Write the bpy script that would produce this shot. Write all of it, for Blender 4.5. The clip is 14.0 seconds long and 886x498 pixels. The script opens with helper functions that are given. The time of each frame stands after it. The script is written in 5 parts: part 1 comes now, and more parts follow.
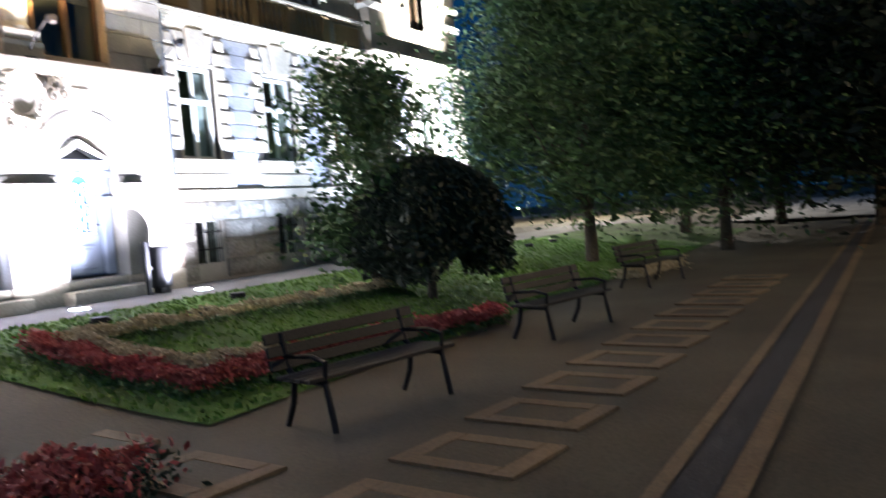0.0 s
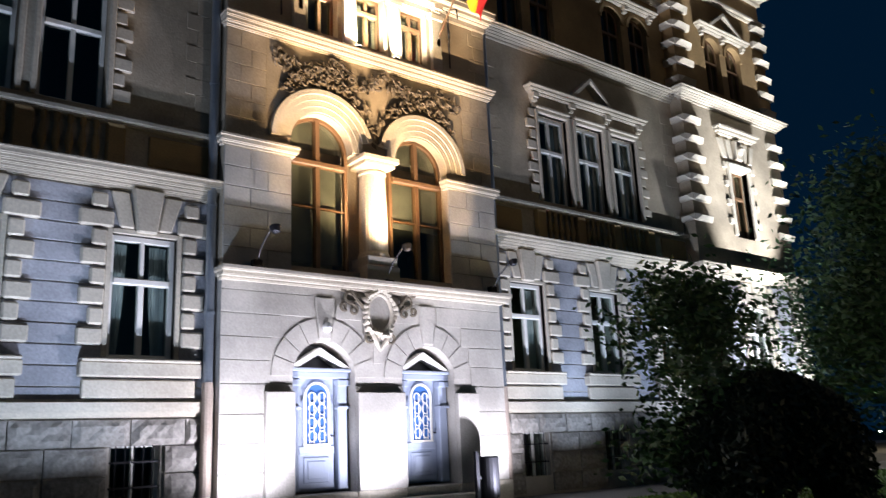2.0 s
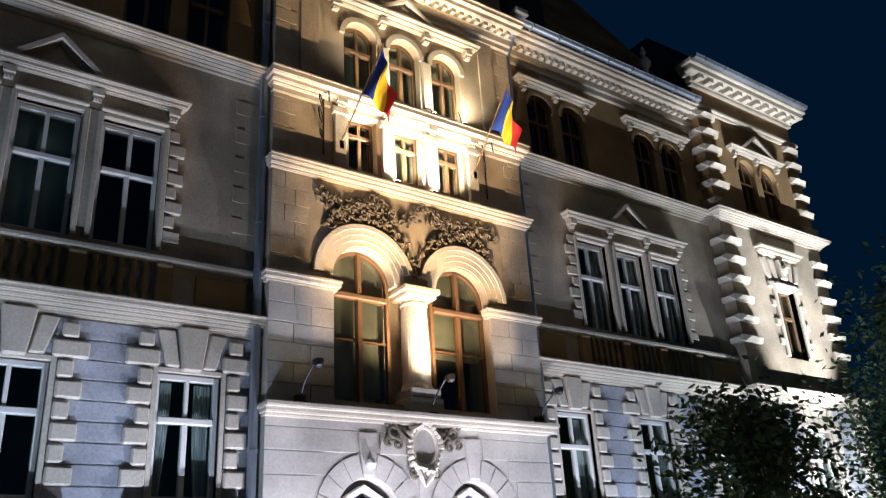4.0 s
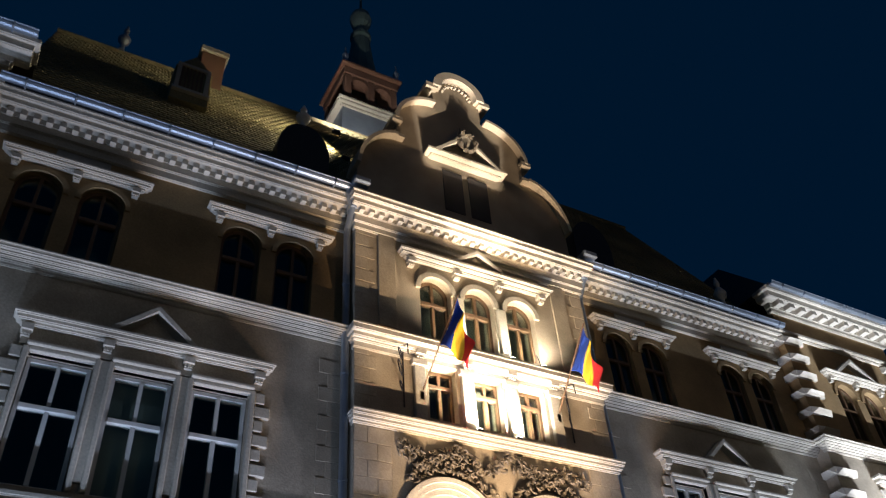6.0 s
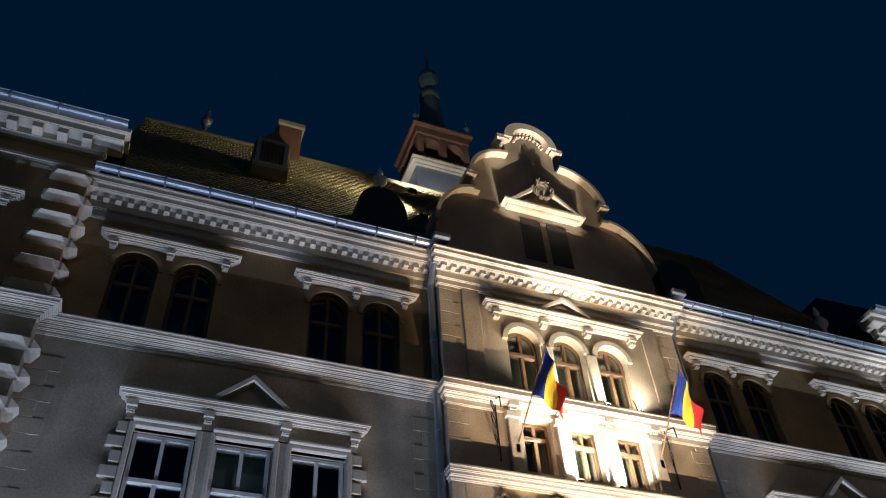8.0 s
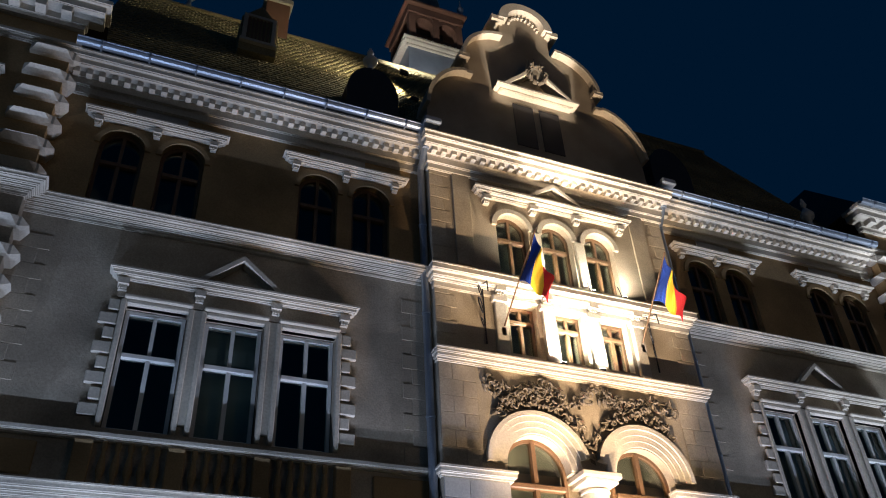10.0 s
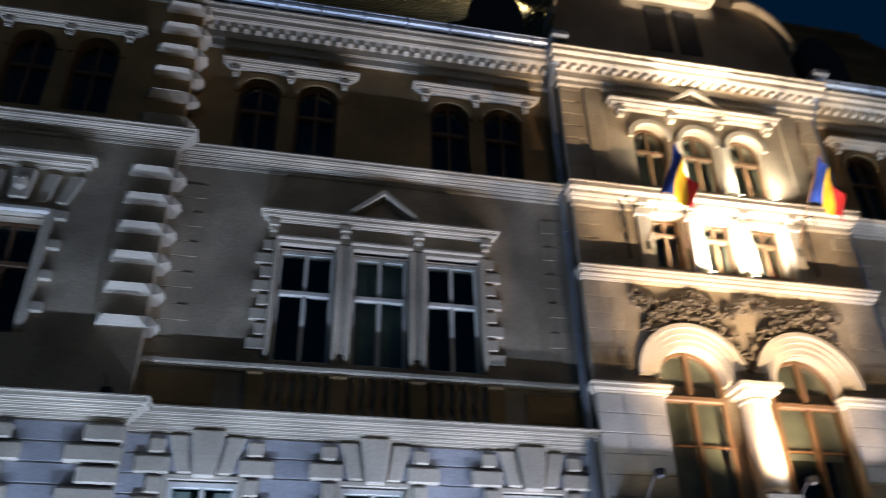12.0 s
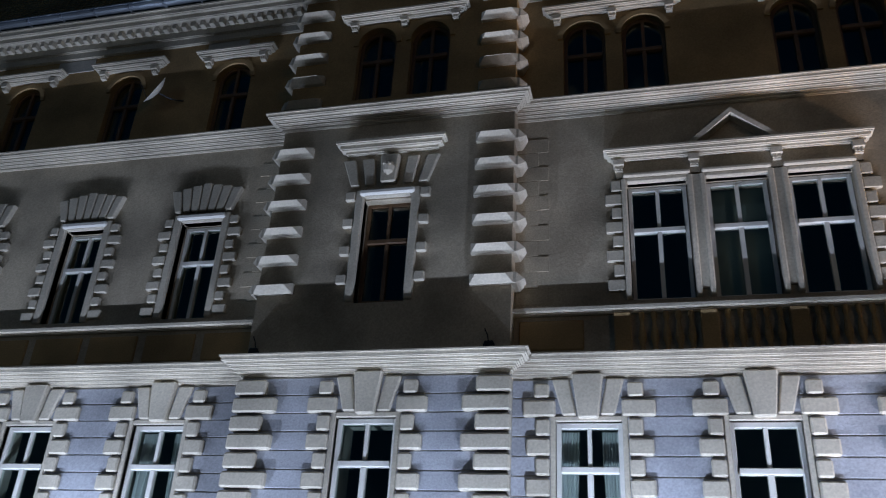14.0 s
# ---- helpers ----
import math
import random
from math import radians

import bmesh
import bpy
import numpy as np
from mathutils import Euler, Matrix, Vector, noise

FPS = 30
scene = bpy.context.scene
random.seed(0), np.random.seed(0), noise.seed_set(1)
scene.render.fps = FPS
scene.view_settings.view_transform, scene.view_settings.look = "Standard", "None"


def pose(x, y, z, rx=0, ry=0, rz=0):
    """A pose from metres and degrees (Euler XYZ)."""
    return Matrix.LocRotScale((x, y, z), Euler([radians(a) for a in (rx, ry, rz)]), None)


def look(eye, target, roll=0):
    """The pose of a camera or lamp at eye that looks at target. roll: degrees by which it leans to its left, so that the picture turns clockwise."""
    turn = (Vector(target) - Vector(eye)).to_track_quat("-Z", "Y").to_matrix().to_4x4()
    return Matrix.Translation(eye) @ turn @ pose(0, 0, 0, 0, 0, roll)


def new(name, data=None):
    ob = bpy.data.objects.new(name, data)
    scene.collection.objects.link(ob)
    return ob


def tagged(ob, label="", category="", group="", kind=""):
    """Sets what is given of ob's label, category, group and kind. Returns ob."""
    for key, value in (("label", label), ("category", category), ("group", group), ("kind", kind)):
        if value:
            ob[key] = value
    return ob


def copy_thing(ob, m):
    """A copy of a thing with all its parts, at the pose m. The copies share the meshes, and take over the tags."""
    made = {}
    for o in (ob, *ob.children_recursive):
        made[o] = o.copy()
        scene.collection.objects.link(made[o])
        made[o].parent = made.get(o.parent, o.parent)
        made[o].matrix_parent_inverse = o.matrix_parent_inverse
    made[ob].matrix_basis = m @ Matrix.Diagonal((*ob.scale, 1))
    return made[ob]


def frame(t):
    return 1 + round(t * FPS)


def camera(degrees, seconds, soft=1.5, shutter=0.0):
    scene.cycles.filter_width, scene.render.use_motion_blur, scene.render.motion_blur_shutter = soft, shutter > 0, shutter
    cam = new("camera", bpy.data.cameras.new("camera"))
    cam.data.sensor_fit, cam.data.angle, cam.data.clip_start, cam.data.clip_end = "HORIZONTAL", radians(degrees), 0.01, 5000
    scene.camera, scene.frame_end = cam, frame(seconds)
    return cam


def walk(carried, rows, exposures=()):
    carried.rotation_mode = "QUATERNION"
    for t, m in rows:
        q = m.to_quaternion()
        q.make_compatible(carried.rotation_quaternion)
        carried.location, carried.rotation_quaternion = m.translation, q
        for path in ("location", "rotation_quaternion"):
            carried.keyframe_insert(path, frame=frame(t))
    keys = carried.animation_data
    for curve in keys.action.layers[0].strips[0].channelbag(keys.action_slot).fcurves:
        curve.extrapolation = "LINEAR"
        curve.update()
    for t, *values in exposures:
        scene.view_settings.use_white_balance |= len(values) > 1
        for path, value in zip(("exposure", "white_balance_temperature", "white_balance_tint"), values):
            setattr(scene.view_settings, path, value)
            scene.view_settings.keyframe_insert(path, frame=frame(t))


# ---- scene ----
cam = camera(57.02, 14.0, soft=1.0, shutter=0.4)
PATH = [
    (0, (-9.187, -13.555, 1.716), (-7.4470, -12.5733, 1.6269), -4.76),
    (0.5, (-9.178, -13.554, 1.730), (-7.5735, -12.3646, 1.8262), -4.09),
    (1, (-9.178, -13.546, 1.742), (-7.6873, -12.2396, 2.0066), -3.49),
    (1.5, (-9.180, -13.553, 1.736), (-7.7840, -12.1662, 2.0951), -3.32),
    (2, (-9.203, -13.569, 1.730), (-7.9806, -12.0589, 2.2025), -2.56),
    (2.2, (-9.202, -13.556, 1.734), (-8.0021, -12.0377, 2.2387), -2.55),
    (4.3, (-9.196, -13.547, 1.738), (-8.1297, -12.0774, 2.5762), -4.00),
    (4.5, (-9.196, -13.541, 1.739), (-8.1521, -12.0831, 2.6246), -4.25),
    (5, (-9.190, -13.537, 1.739), (-8.2152, -12.1416, 2.7889), -4.30),
    (5.5, (-9.170, -13.543, 1.739), (-8.2751, -12.2133, 2.9350), -4.69),
    (6, (-9.169, -13.567, 1.723), (-8.3773, -12.2681, 3.0215), -4.73),
    (6.5, (-9.164, -13.576, 1.711), (-8.4376, -12.2739, 3.0451), -4.86),
    (7, (-9.161, -13.581, 1.706), (-8.5242, -12.2828, 3.0880), -4.81),
    (7.5, (-9.173, -13.576, 1.708), (-8.5708, -12.2896, 3.1163), -4.73),
    (8, (-9.195, -13.570, 1.714), (-8.6146, -12.2688, 3.1181), -4.23),
    (8.5, (-9.195, -13.556, 1.728), (-8.5774, -12.1602, 3.0204), -3.75),
    (8.7, (-9.205, -13.569, 1.729), (-8.5778, -12.1496, 2.9914), -3.83),
    (11, (-9.196, -13.552, 1.734), (-8.5181, -12.0496, 2.8674), -2.58),
    (11.5, (-9.197, -13.561, 1.729), (-8.5517, -12.0057, 2.8081), -1.79),
    (12, (-9.200, -13.569, 1.730), (-8.8340, -11.9022, 2.7728), -1.05),
    (12.5, (-9.194, -13.563, 1.738), (-9.1812, -11.8433, 2.7579), 0.74),
    (13, (-9.192, -13.551, 1.754), (-9.3942, -11.8185, 2.7329), 2.38),
    (13.5, (-9.190, -13.535, 1.771), (-9.5715, -11.8075, 2.7042), 3.23),
    (14, (-9.196, -13.540, 1.769), (-9.6702, -11.8165, 2.6665), 3.66),
]
EXPOSURES = [
    (0.0, 2.2, 6350, 10), (0.3, 1.85, 6350, 10), (0.6, 0.95, 6350, 10), (0.9, 0.48, 6350, 10), (1.3, 0.18, 6450, 10), (2.0, 0.1, 6500, 10), (4.3, 0.0, 6300, 10),
    (6.5, 0.08, 5850, 10), (8.7, 0.08, 5800, 10), (11.4, 0.04, 5850, 10), (12.6, 0.38, 6200, 10), (14.0, 0.52, 6500, 10),
]
walk(cam, [(t, look(eye, target, roll)) for t, eye, target, roll in PATH], EXPOSURES)

# ---- world and large lights ----
world = bpy.data.worlds.new("night")
scene.world = world
world.use_nodes = True
world.node_tree.nodes["Background"].inputs[0].default_value = (0.0006, 0.0065, 0.018, 1)
world.node_tree.nodes["Background"].inputs[1].default_value = 1.1

COLD = (0.60, 0.73, 1.0)
WHITE = (1.0, 0.93, 0.82)
WARM = (1.0, 0.66, 0.36)


def spot(name, at, to, watts, colour, degrees=110, blend=0.6, radius=0.07):
    lamp = bpy.data.lights.new(name, "SPOT")
    lamp.energy, lamp.color, lamp.spot_size, lamp.spot_blend, lamp.shadow_soft_size = watts, colour, radians(degrees), blend, radius
    ob = new(name, lamp)
    ob.matrix_world = look(at, to)
    return ob


# uplights sunk into the pavement before the portal
for x in (-2.87, -0.26, 2.56):
    spot("uplight_lamp", (x, -1.4, 0.66), (x, -0.25, 4.0), 1150, (0.82, 0.82, 1.0), 130, 0.9, 0.04)
# uplights sunk into the pavement along the wings
for x, watts, aim in ((-26.0, 700, 6.0), (-21.5, 850, 6.0), (-18.5, 850, 6.0), (-14.1, 750, 6.0), (-10.2, 1100, 10.0), (-5.9, 850, 10.5), (5.6, 1000, 10.5), (10.0, 850, 10.5)):
    spot("uplight_lamp", (x, -1.9, 0.66), (x, 0.0, aim), watts, COLD, 118, 0.9, 0.03)
for x in (12.8, 15.6):
    spot("uplight_lamp", (x, -1.9, 0.66), (x, 0.0, 4.5), 2600, (0.86, 0.92, 1.0), 100, 0.9, 0.03)
# projectors on the lawn, trained on the far corner block
for x in (12.9, 14.8):
    spot("projector_lamp", (x, -4.0, 0.80), (14.3, 0.0, 11.0), 7500, (0.93, 0.95, 1.0), 32, 0.4, 0.05)
# floodlights on arms above the portal's ledge
for x, aim, watts, wide in ((-2.75, -0.7, 130, 68), (0.12, 0.0, 850, 130), (3.0, 0.7, 130, 68)):
    spot("ledge_lamp", (x, -0.92, 5.72), (aim, 0.05, 8.7), watts, WARM, wide, 0.8, 0.05)
# floodlights on the cornices above
for x in (-0.42, 0.58):
    spot("cornice_lamp", (x, -0.32, 10.30), (x * 1.2, 0.1, 12.2), 850, (1.0, 0.87, 0.66), 150, 0.8, 0.04)
for x in (-0.62, 0.62, 1.5):
    spot("cornice_lamp", (x, -0.42, 12.34), (x, 0.1, 14.8), 210, (1.0, 0.84, 0.60), 150, 0.8, 0.04)
spot("projector_lamp", (-0.1, -4.2, 0.80), (0.0, 0.0, 21.4), 34000, (1.0, 0.80, 0.58), 9.5, 0.3, 0.06)
# floodlight on the roof, trained along the tiles
spot("roof_lamp", (-2.7, 2.3, 21.05), (-8.5, 3.1, 21.0), 900, (1.0, 0.84, 0.50), 150, 0.7, 0.06)
# unseen lamp, added near the ridge to brighten the tower
spot("roof_lamp", (-2.4, 3.9, 24.1), (0.0, 6.4, 29.0), 700, (1.0, 0.92, 0.80), 115, 0.7, 0.06)
# projectors on the lawn before the portal, trained on the portal's upper floors and the gable
for x, watts in ((-1.5, 6200), (1.3, 6200)):
    spot("projector_lamp", (x, -3.5, 0.80), (x * 0.1, 0.0, 13.0), watts, (1.0, 0.68, 0.39), 36, 0.5, 0.05)

# ---- materials ----


def nodes_of(name):
    m = bpy.data.materials.new(name)
    m.use_nodes = True
    nt = m.node_tree
    return m, nt, nt.nodes["Principled BSDF"]


def surface(name, colour, rough=0.8, metal=0.0, scale=1.0, vary=0.25, stain=0.25, bump=0.3, grain=40.0, per_piece=0.0):
    """A worn surface: broad stains, fine grain and relief at real size."""
    m, nt, b = nodes_of(name)
    N, L = nt.nodes, nt.links
    co = N.new("ShaderNodeTexCoord")
    geo = N.new("ShaderNodeNewGeometry")
    big = N.new("ShaderNodeTexNoise")
    big.inputs["Scale"].default_value, big.inputs["Detail"].default_value = 0.55 * scale, 8
    fine = N.new("ShaderNodeTexNoise")
    fine.inputs["Scale"].default_value, fine.inputs["Detail"].default_value = grain * scale, 6
    L.new(geo.outputs["Position"], big.inputs["Vector"])
    L.new(geo.outputs["Position"], fine.inputs["Vector"])
    ramp = N.new("ShaderNodeValToRGB")
    c = Vector(colour)
    ramp.color_ramp.elements[0].position, ramp.color_ramp.elements[1].position = 0.36, 0.66
    ramp.color_ramp.elements[0].color = (*(c * (1 - stain)), 1)
    ramp.color_ramp.elements[1].color = (*[min(0.95, v * (1 + stain * 0.4)) for v in c], 1)
    L.new(big.outputs["Fac"], ramp.inputs["Fac"])
    mul = N.new("ShaderNodeMix")
    mul.data_type, mul.blend_type = "RGBA", "MULTIPLY"
    mul.inputs["Factor"].default_value = 1.0
    r2 = N.new("ShaderNodeValToRGB")
    r2.color_ramp.elements[0].position, r2.color_ramp.elements[1].position = 0.3, 0.7
    r2.color_ramp.elements[0].color = (1 - vary,) * 3 + (1,)
    r2.color_ramp.elements[1].color = (1, 1, 1, 1)
    L.new(fine.outputs["Fac"], r2.inputs["Fac"])
    L.new(ramp.outputs["Color"], mul.inputs["A"])
    L.new(r2.outputs["Color"], mul.inputs["B"])
    out = mul.outputs["Result"]
    if per_piece:
        info = N.new("ShaderNodeObjectInfo")
        hsv = N.new("ShaderNodeHueSaturation")
        mp = N.new("ShaderNodeMapRange")
        mp.inputs["To Min"].default_value, mp.inputs["To Max"].default_value = 1 - per_piece, 1 + per_piece * 0.6
        L.new(info.outputs["Random"], mp.inputs["Value"])
        L.new(mp.outputs["Result"], hsv.inputs["Value"])
        L.new(out, hsv.inputs["Color"])
        out = hsv.outputs["Color"]
    L.new(out, b.inputs["Base Color"])
    bp = N.new("ShaderNodeBump")
    bp.inputs["Strength"].default_value, bp.inputs["Distance"].default_value = bump, 0.02
    L.new(fine.outputs["Fac"], bp.inputs["Height"])
    L.new(bp.outputs["Normal"], b.inputs["Normal"])
    b.inputs["Roughness"].default_value, b.inputs["Metallic"].default_value = rough, metal
    return m


def leafy(name, dark, light):
    m, nt, b = nodes_of(name)
    geo = nt.nodes.new("ShaderNodeNewGeometry")
    ramp = nt.nodes.new("ShaderNodeValToRGB")
    ramp.color_ramp.elements[0].color, ramp.color_ramp.elements[1].color = (*dark, 1), (*light, 1)
    nt.links.new(geo.outputs["Random Per Island"], ramp.inputs["Fac"])
    nt.links.new(ramp.outputs["Color"], b.inputs["Base Color"])
    b.inputs["Roughness"].default_value = 0.6
    return m


def glow(name, colour, strength):
    m, nt, b = nodes_of(name)
    b.inputs["Base Color"].default_value = (0.8, 0.8, 0.8, 1)
    b.inputs["Emission Color"].default_value, b.inputs["Emission Strength"].default_value = (*colour, 1), strength
    return m


def glassy(name, tint):
    m, nt, b = nodes_of(name)
    N, L = nt.nodes, nt.links
    mix, clear, gloss = N.new("ShaderNodeMixShader"), N.new("ShaderNodeBsdfTransparent"), N.new("ShaderNodeBsdfGlossy")
    clear.inputs["Color"].default_value = (*tint, 1)
    gloss.inputs["Roughness"].default_value = 0.03
    facing, power, schlick = N.new("ShaderNodeLayerWeight"), N.new("ShaderNodeMath"), N.new("ShaderNodeMath")
    facing.inputs["Blend"].default_value = 0.5
    power.operation, schlick.operation = "POWER", "MULTIPLY_ADD"
    power.inputs[1].default_value = 5.0
    schlick.inputs[1].default_value, schlick.inputs[2].default_value = 0.92, 0.06
    L.new(facing.outputs["Facing"], power.inputs[0])
    L.new(power.outputs["Value"], schlick.inputs[0])
    L.new(schlick.outputs["Value"], mix.inputs["Fac"])
    L.new(clear.outputs["BSDF"], mix.inputs[1])
    L.new(gloss.outputs["BSDF"], mix.inputs[2])
    L.new(mix.outputs["Shader"], N["Material Output"].inputs["Surface"])
    return m


STUCCO = surface("beige_stucco", (0.52, 0.44, 0.33), 0.9, vary=0.28, stain=0.42, grain=30)
ASHLAR = surface("grey_ashlar_render", (0.50, 0.47, 0.42), 0.9, vary=0.18, stain=0.42, grain=26)
BLUE_GREY = surface("blue_grey_render", (0.41, 0.42, 0.46), 0.9, vary=0.28, stain=0.4, grain=26, per_piece=0.14)
TRIM = surface("pale_limestone_trim", (0.60, 0.54, 0.44), 0.85, vary=0.22, stain=0.3, grain=22, per_piece=0.08)
# limestone in a much darker tone than the trim
DARK_TRIM = surface("dark_limestone", (0.17, 0.14, 0.10), 0.9, vary=0.4, stain=0.4, grain=22)
# ochre wall colour with the upper walls' warm lamplight mixed into it
LAMPLIT_OCHRE = surface("lamplit_ochre_stucco", (0.45, 0.30, 0.14), 0.9, vary=0.25, stain=0.4, grain=30)
ROCK = surface("rock_faced_stone", (0.42, 0.39, 0.35), 0.95, vary=0.45, stain=0.4, bump=0.9, grain=14, per_piece=0.2)
WHITE_PAINT = surface("white_window_paint", (0.74, 0.72, 0.67), 0.5, vary=0.12, stain=0.12, bump=0.1, grain=60)
BROWN_PAINT = surface("brown_varnished_wood", (0.20, 0.115, 0.06), 0.5, vary=0.35, stain=0.3, bump=0.2, grain=50)
BLUE_PAINT = surface("pale_blue_door_paint", (0.36, 0.41, 0.52), 0.55, vary=0.15, stain=0.25, bump=0.15, grain=50)
BLUE_GLASS = surface("blue_backing_glass", (0.06, 0.16, 0.42), 0.2, vary=0.2, stain=0.3, bump=0.05)
IRON = surface("black_iron", (0.03, 0.03, 0.035), 0.5, 0.7, vary=0.3, stain=0.3, bump=0.2)
ZINC = surface("zinc_sheet", (0.38, 0.43, 0.50), 0.42, 0.75, vary=0.15, stain=0.3, bump=0.1)
DARK_ROOF = surface("dark_sheet_roof", (0.05, 0.05, 0.055), 0.6, 0.2, vary=0.3, stain=0.3)
TILE = surface("glazed_brown_tile", (0.30, 0.25, 0.13), 0.85, vary=0.4, stain=0.35, bump=0.3, grain=18)
BRICK = surface("red_brown_brick", (0.26, 0.13, 0.08), 0.9, vary=0.35, stain=0.3)
ROOM = surface("dim_room_plaster", (0.42, 0.40, 0.32), 0.95)
CURTAIN = surface("white_curtain", (0.65, 0.65, 0.66), 0.9, vary=0.1, stain=0.15, bump=0.1)
SHADE_CLOTH = surface("pale_roller_cloth", (0.34, 0.31, 0.26), 0.9, vary=0.25, stain=0.55, bump=0.15)
BLIND = surface("green_grey_blind", (0.38, 0.40, 0.34), 0.9, vary=0.2, stain=0.5, bump=0.1)
GLASS = glassy("window_glass", (0.85, 0.9, 0.88))
LENS = glow("lit_cold_lens", (0.85, 0.93, 1.0), 30)
WARM_LENS = glow("lit_warm_lens", (1.0, 0.8, 0.5), 30)
GRASS_SOIL = surface("short_lawn", (0.075, 0.19, 0.014), 0.95, vary=0.5, stain=0.35, bump=0.6, grain=60)
PAVING = surface("brown_concrete_paving", (0.078, 0.066, 0.038), 0.85, vary=0.4, stain=0.35, grain=30)
PALE_PAVING = surface("pale_concrete_paving", (0.19, 0.13, 0.07), 0.85, vary=0.35, stain=0.3, grain=30)
DARK_PAVING = surface("dark_asphalt_strip", (0.04, 0.04, 0.042), 0.8, vary=0.4, stain=0.3)
WALKWAY = surface("grey_concrete_walkway", (0.17, 0.17, 0.18), 0.85, vary=0.3, stain=0.3)
BENCH_WOOD = surface("dark_bench_wood", (0.022, 0.02, 0.018), 0.6, vary=0.4, stain=0.3)
LEAF = leafy("deep_green_leaf", (0.03, 0.07, 0.02), (0.09, 0.18, 0.05))
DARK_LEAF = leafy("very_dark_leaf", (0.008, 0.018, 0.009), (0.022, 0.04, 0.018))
BLADE = leafy("grass_blade", (0.05, 0.13, 0.008), (0.11, 0.25, 0.02))
RED_PETAL = leafy("red_petal", (0.28, 0.03, 0.03), (0.50, 0.12, 0.10))
PALE_PETAL = leafy("pale_petal", (0.34, 0.26, 0.14), (0.62, 0.52, 0.34))
BARK = surface("grey_brown_bark", (0.09, 0.07, 0.05), 0.95, vary=0.5, stain=0.3, bump=0.8, grain=20)
FLAG_BLUE = surface("blue_cloth", (0.01, 0.045, 0.30), 0.85, vary=0.1, stain=0.1, bump=0.05)
FLAG_YELLOW = surface("yellow_cloth", (0.80, 0.52, 0.02), 0.85, vary=0.1, stain=0.1, bump=0.05)
FLAG_RED = surface("red_cloth", (0.62, 0.02, 0.03), 0.85, vary=0.1, stain=0.1, bump=0.05)

# ---- mesh helpers ----


def box(bm, x0, x1, y0, y1, z0, z1):
    v = [bm.verts.new((x, y, z)) for x in (x0, x1) for y in (y0, y1) for z in (z0, z1)]
    for f in ((0, 1, 3, 2), (4, 6, 7, 5), (0, 4, 5, 1), (2, 3, 7, 6), (0, 2, 6, 4), (1, 5, 7, 3)):
        bm.faces.new([v[i] for i in f])


def prism(bm, pts, y0, y1):
    """Extrudes an outline in x, z from y0 to y1."""
    a = [bm.verts.new((x, y0, z)) for x, z in pts]
    b = [bm.verts.new((x, y1, z)) for x, z in pts]
    n = len(pts)
    bm.faces.new(a)
    bm.faces.new(b[::-1])
    for i in range(n):
        bm.faces.new((a[i], b[i], b[(i + 1) % n], a[(i + 1) % n]))


def ring(bm, cx, cz, r0, r1, y0, y1, a0=0.0, a1=180.0, n=20):
    """A flat arch of section r0..r1, y0..y1."""
    ps = []
    for i in range(n + 1):
        a = radians(a0 + (a1 - a0) * i / n)
        c, s = math.cos(a), math.sin(a)
        ps.append([bm.verts.new((cx + r * c, y, cz + r * s)) for r, y in ((r0, y0), (r1, y0), (r1, y1), (r0, y1))])
    for p, q in zip(ps, ps[1:]):
        for k in range(4):
            bm.faces.new((p[k], p[(k + 1) % 4], q[(k + 1) % 4], q[k]))
    bm.faces.new(ps[0])
    bm.faces.new(ps[-1][::-1])


def spin(bm, profile, n=20, at=(0, 0, 0)):
    """A turned body from (radius, z) pairs."""
    rings = [[bm.verts.new((at[0] + r * math.cos(2 * math.pi * i / n), at[1] + r * math.sin(2 * math.pi * i / n), at[2] + z)) for i in range(n)] for r, z in profile]
    for p, q in zip(rings, rings[1:]):
        for i in range(n):
            bm.faces.new((p[i], p[(i + 1) % n], q[(i + 1) % n], q[i]))
    bm.faces.new(rings[0][::-1])
    bm.faces.new(rings[-1])


def tube(bm, pts, r, n=8):
    """A round bar along points; r may be a list."""
    rs = r if isinstance(r, (list, tuple)) else [r] * len(pts)
    pts = [Vector(p) for p in pts]
    rings = []
    for i, p in enumerate(pts):
        d = (pts[min(i + 1, len(pts) - 1)] - pts[max(i - 1, 0)]).normalized()
        u = d.orthogonal().normalized() if i == 0 else (rings_u - d * rings_u.dot(d)).normalized()
        rings_u = u
        w = d.cross(u)
        rings.append([bm.verts.new(p + (u * math.cos(2 * math.pi * k / n) + w * math.sin(2 * math.pi * k / n)) * rs[i]) for k in range(n)])
    for p, q in zip(rings, rings[1:]):
        for i in range(n):
            bm.faces.new((p[i], p[(i + 1) % n], q[(i + 1) % n], q[i]))
    bm.faces.new(rings[0][::-1])
    bm.faces.new(rings[-1])


def mesh_of(name, bm, material, bevel=0.0):
    if bevel:
        bmesh.ops.bevel(bm, geom=bm.edges[:], offset=bevel, segments=1, affect="EDGES", clamp_overlap=True)
    bmesh.ops.recalc_face_normals(bm, faces=bm.faces[:])
    me = bpy.data.meshes.new(name)
    bm.to_mesh(me)
    bm.free()
    me.materials.append(material)
    return me


def part(name, bm, material, parent=None, label="", bevel=0.0):
    ob = new(name, mesh_of(name, bm, material, bevel))
    if parent is not None:
        ob.parent = parent
    if label:
        ob["label"] = label
    return ob


def piece(name, me, parent, m):
    ob = new(name, me)
    ob.parent, ob.matrix_basis = parent, m
    return ob


def boxes(*rows):
    bm = bmesh.new()
    for r in rows:
        box(bm, *r)
    return bm


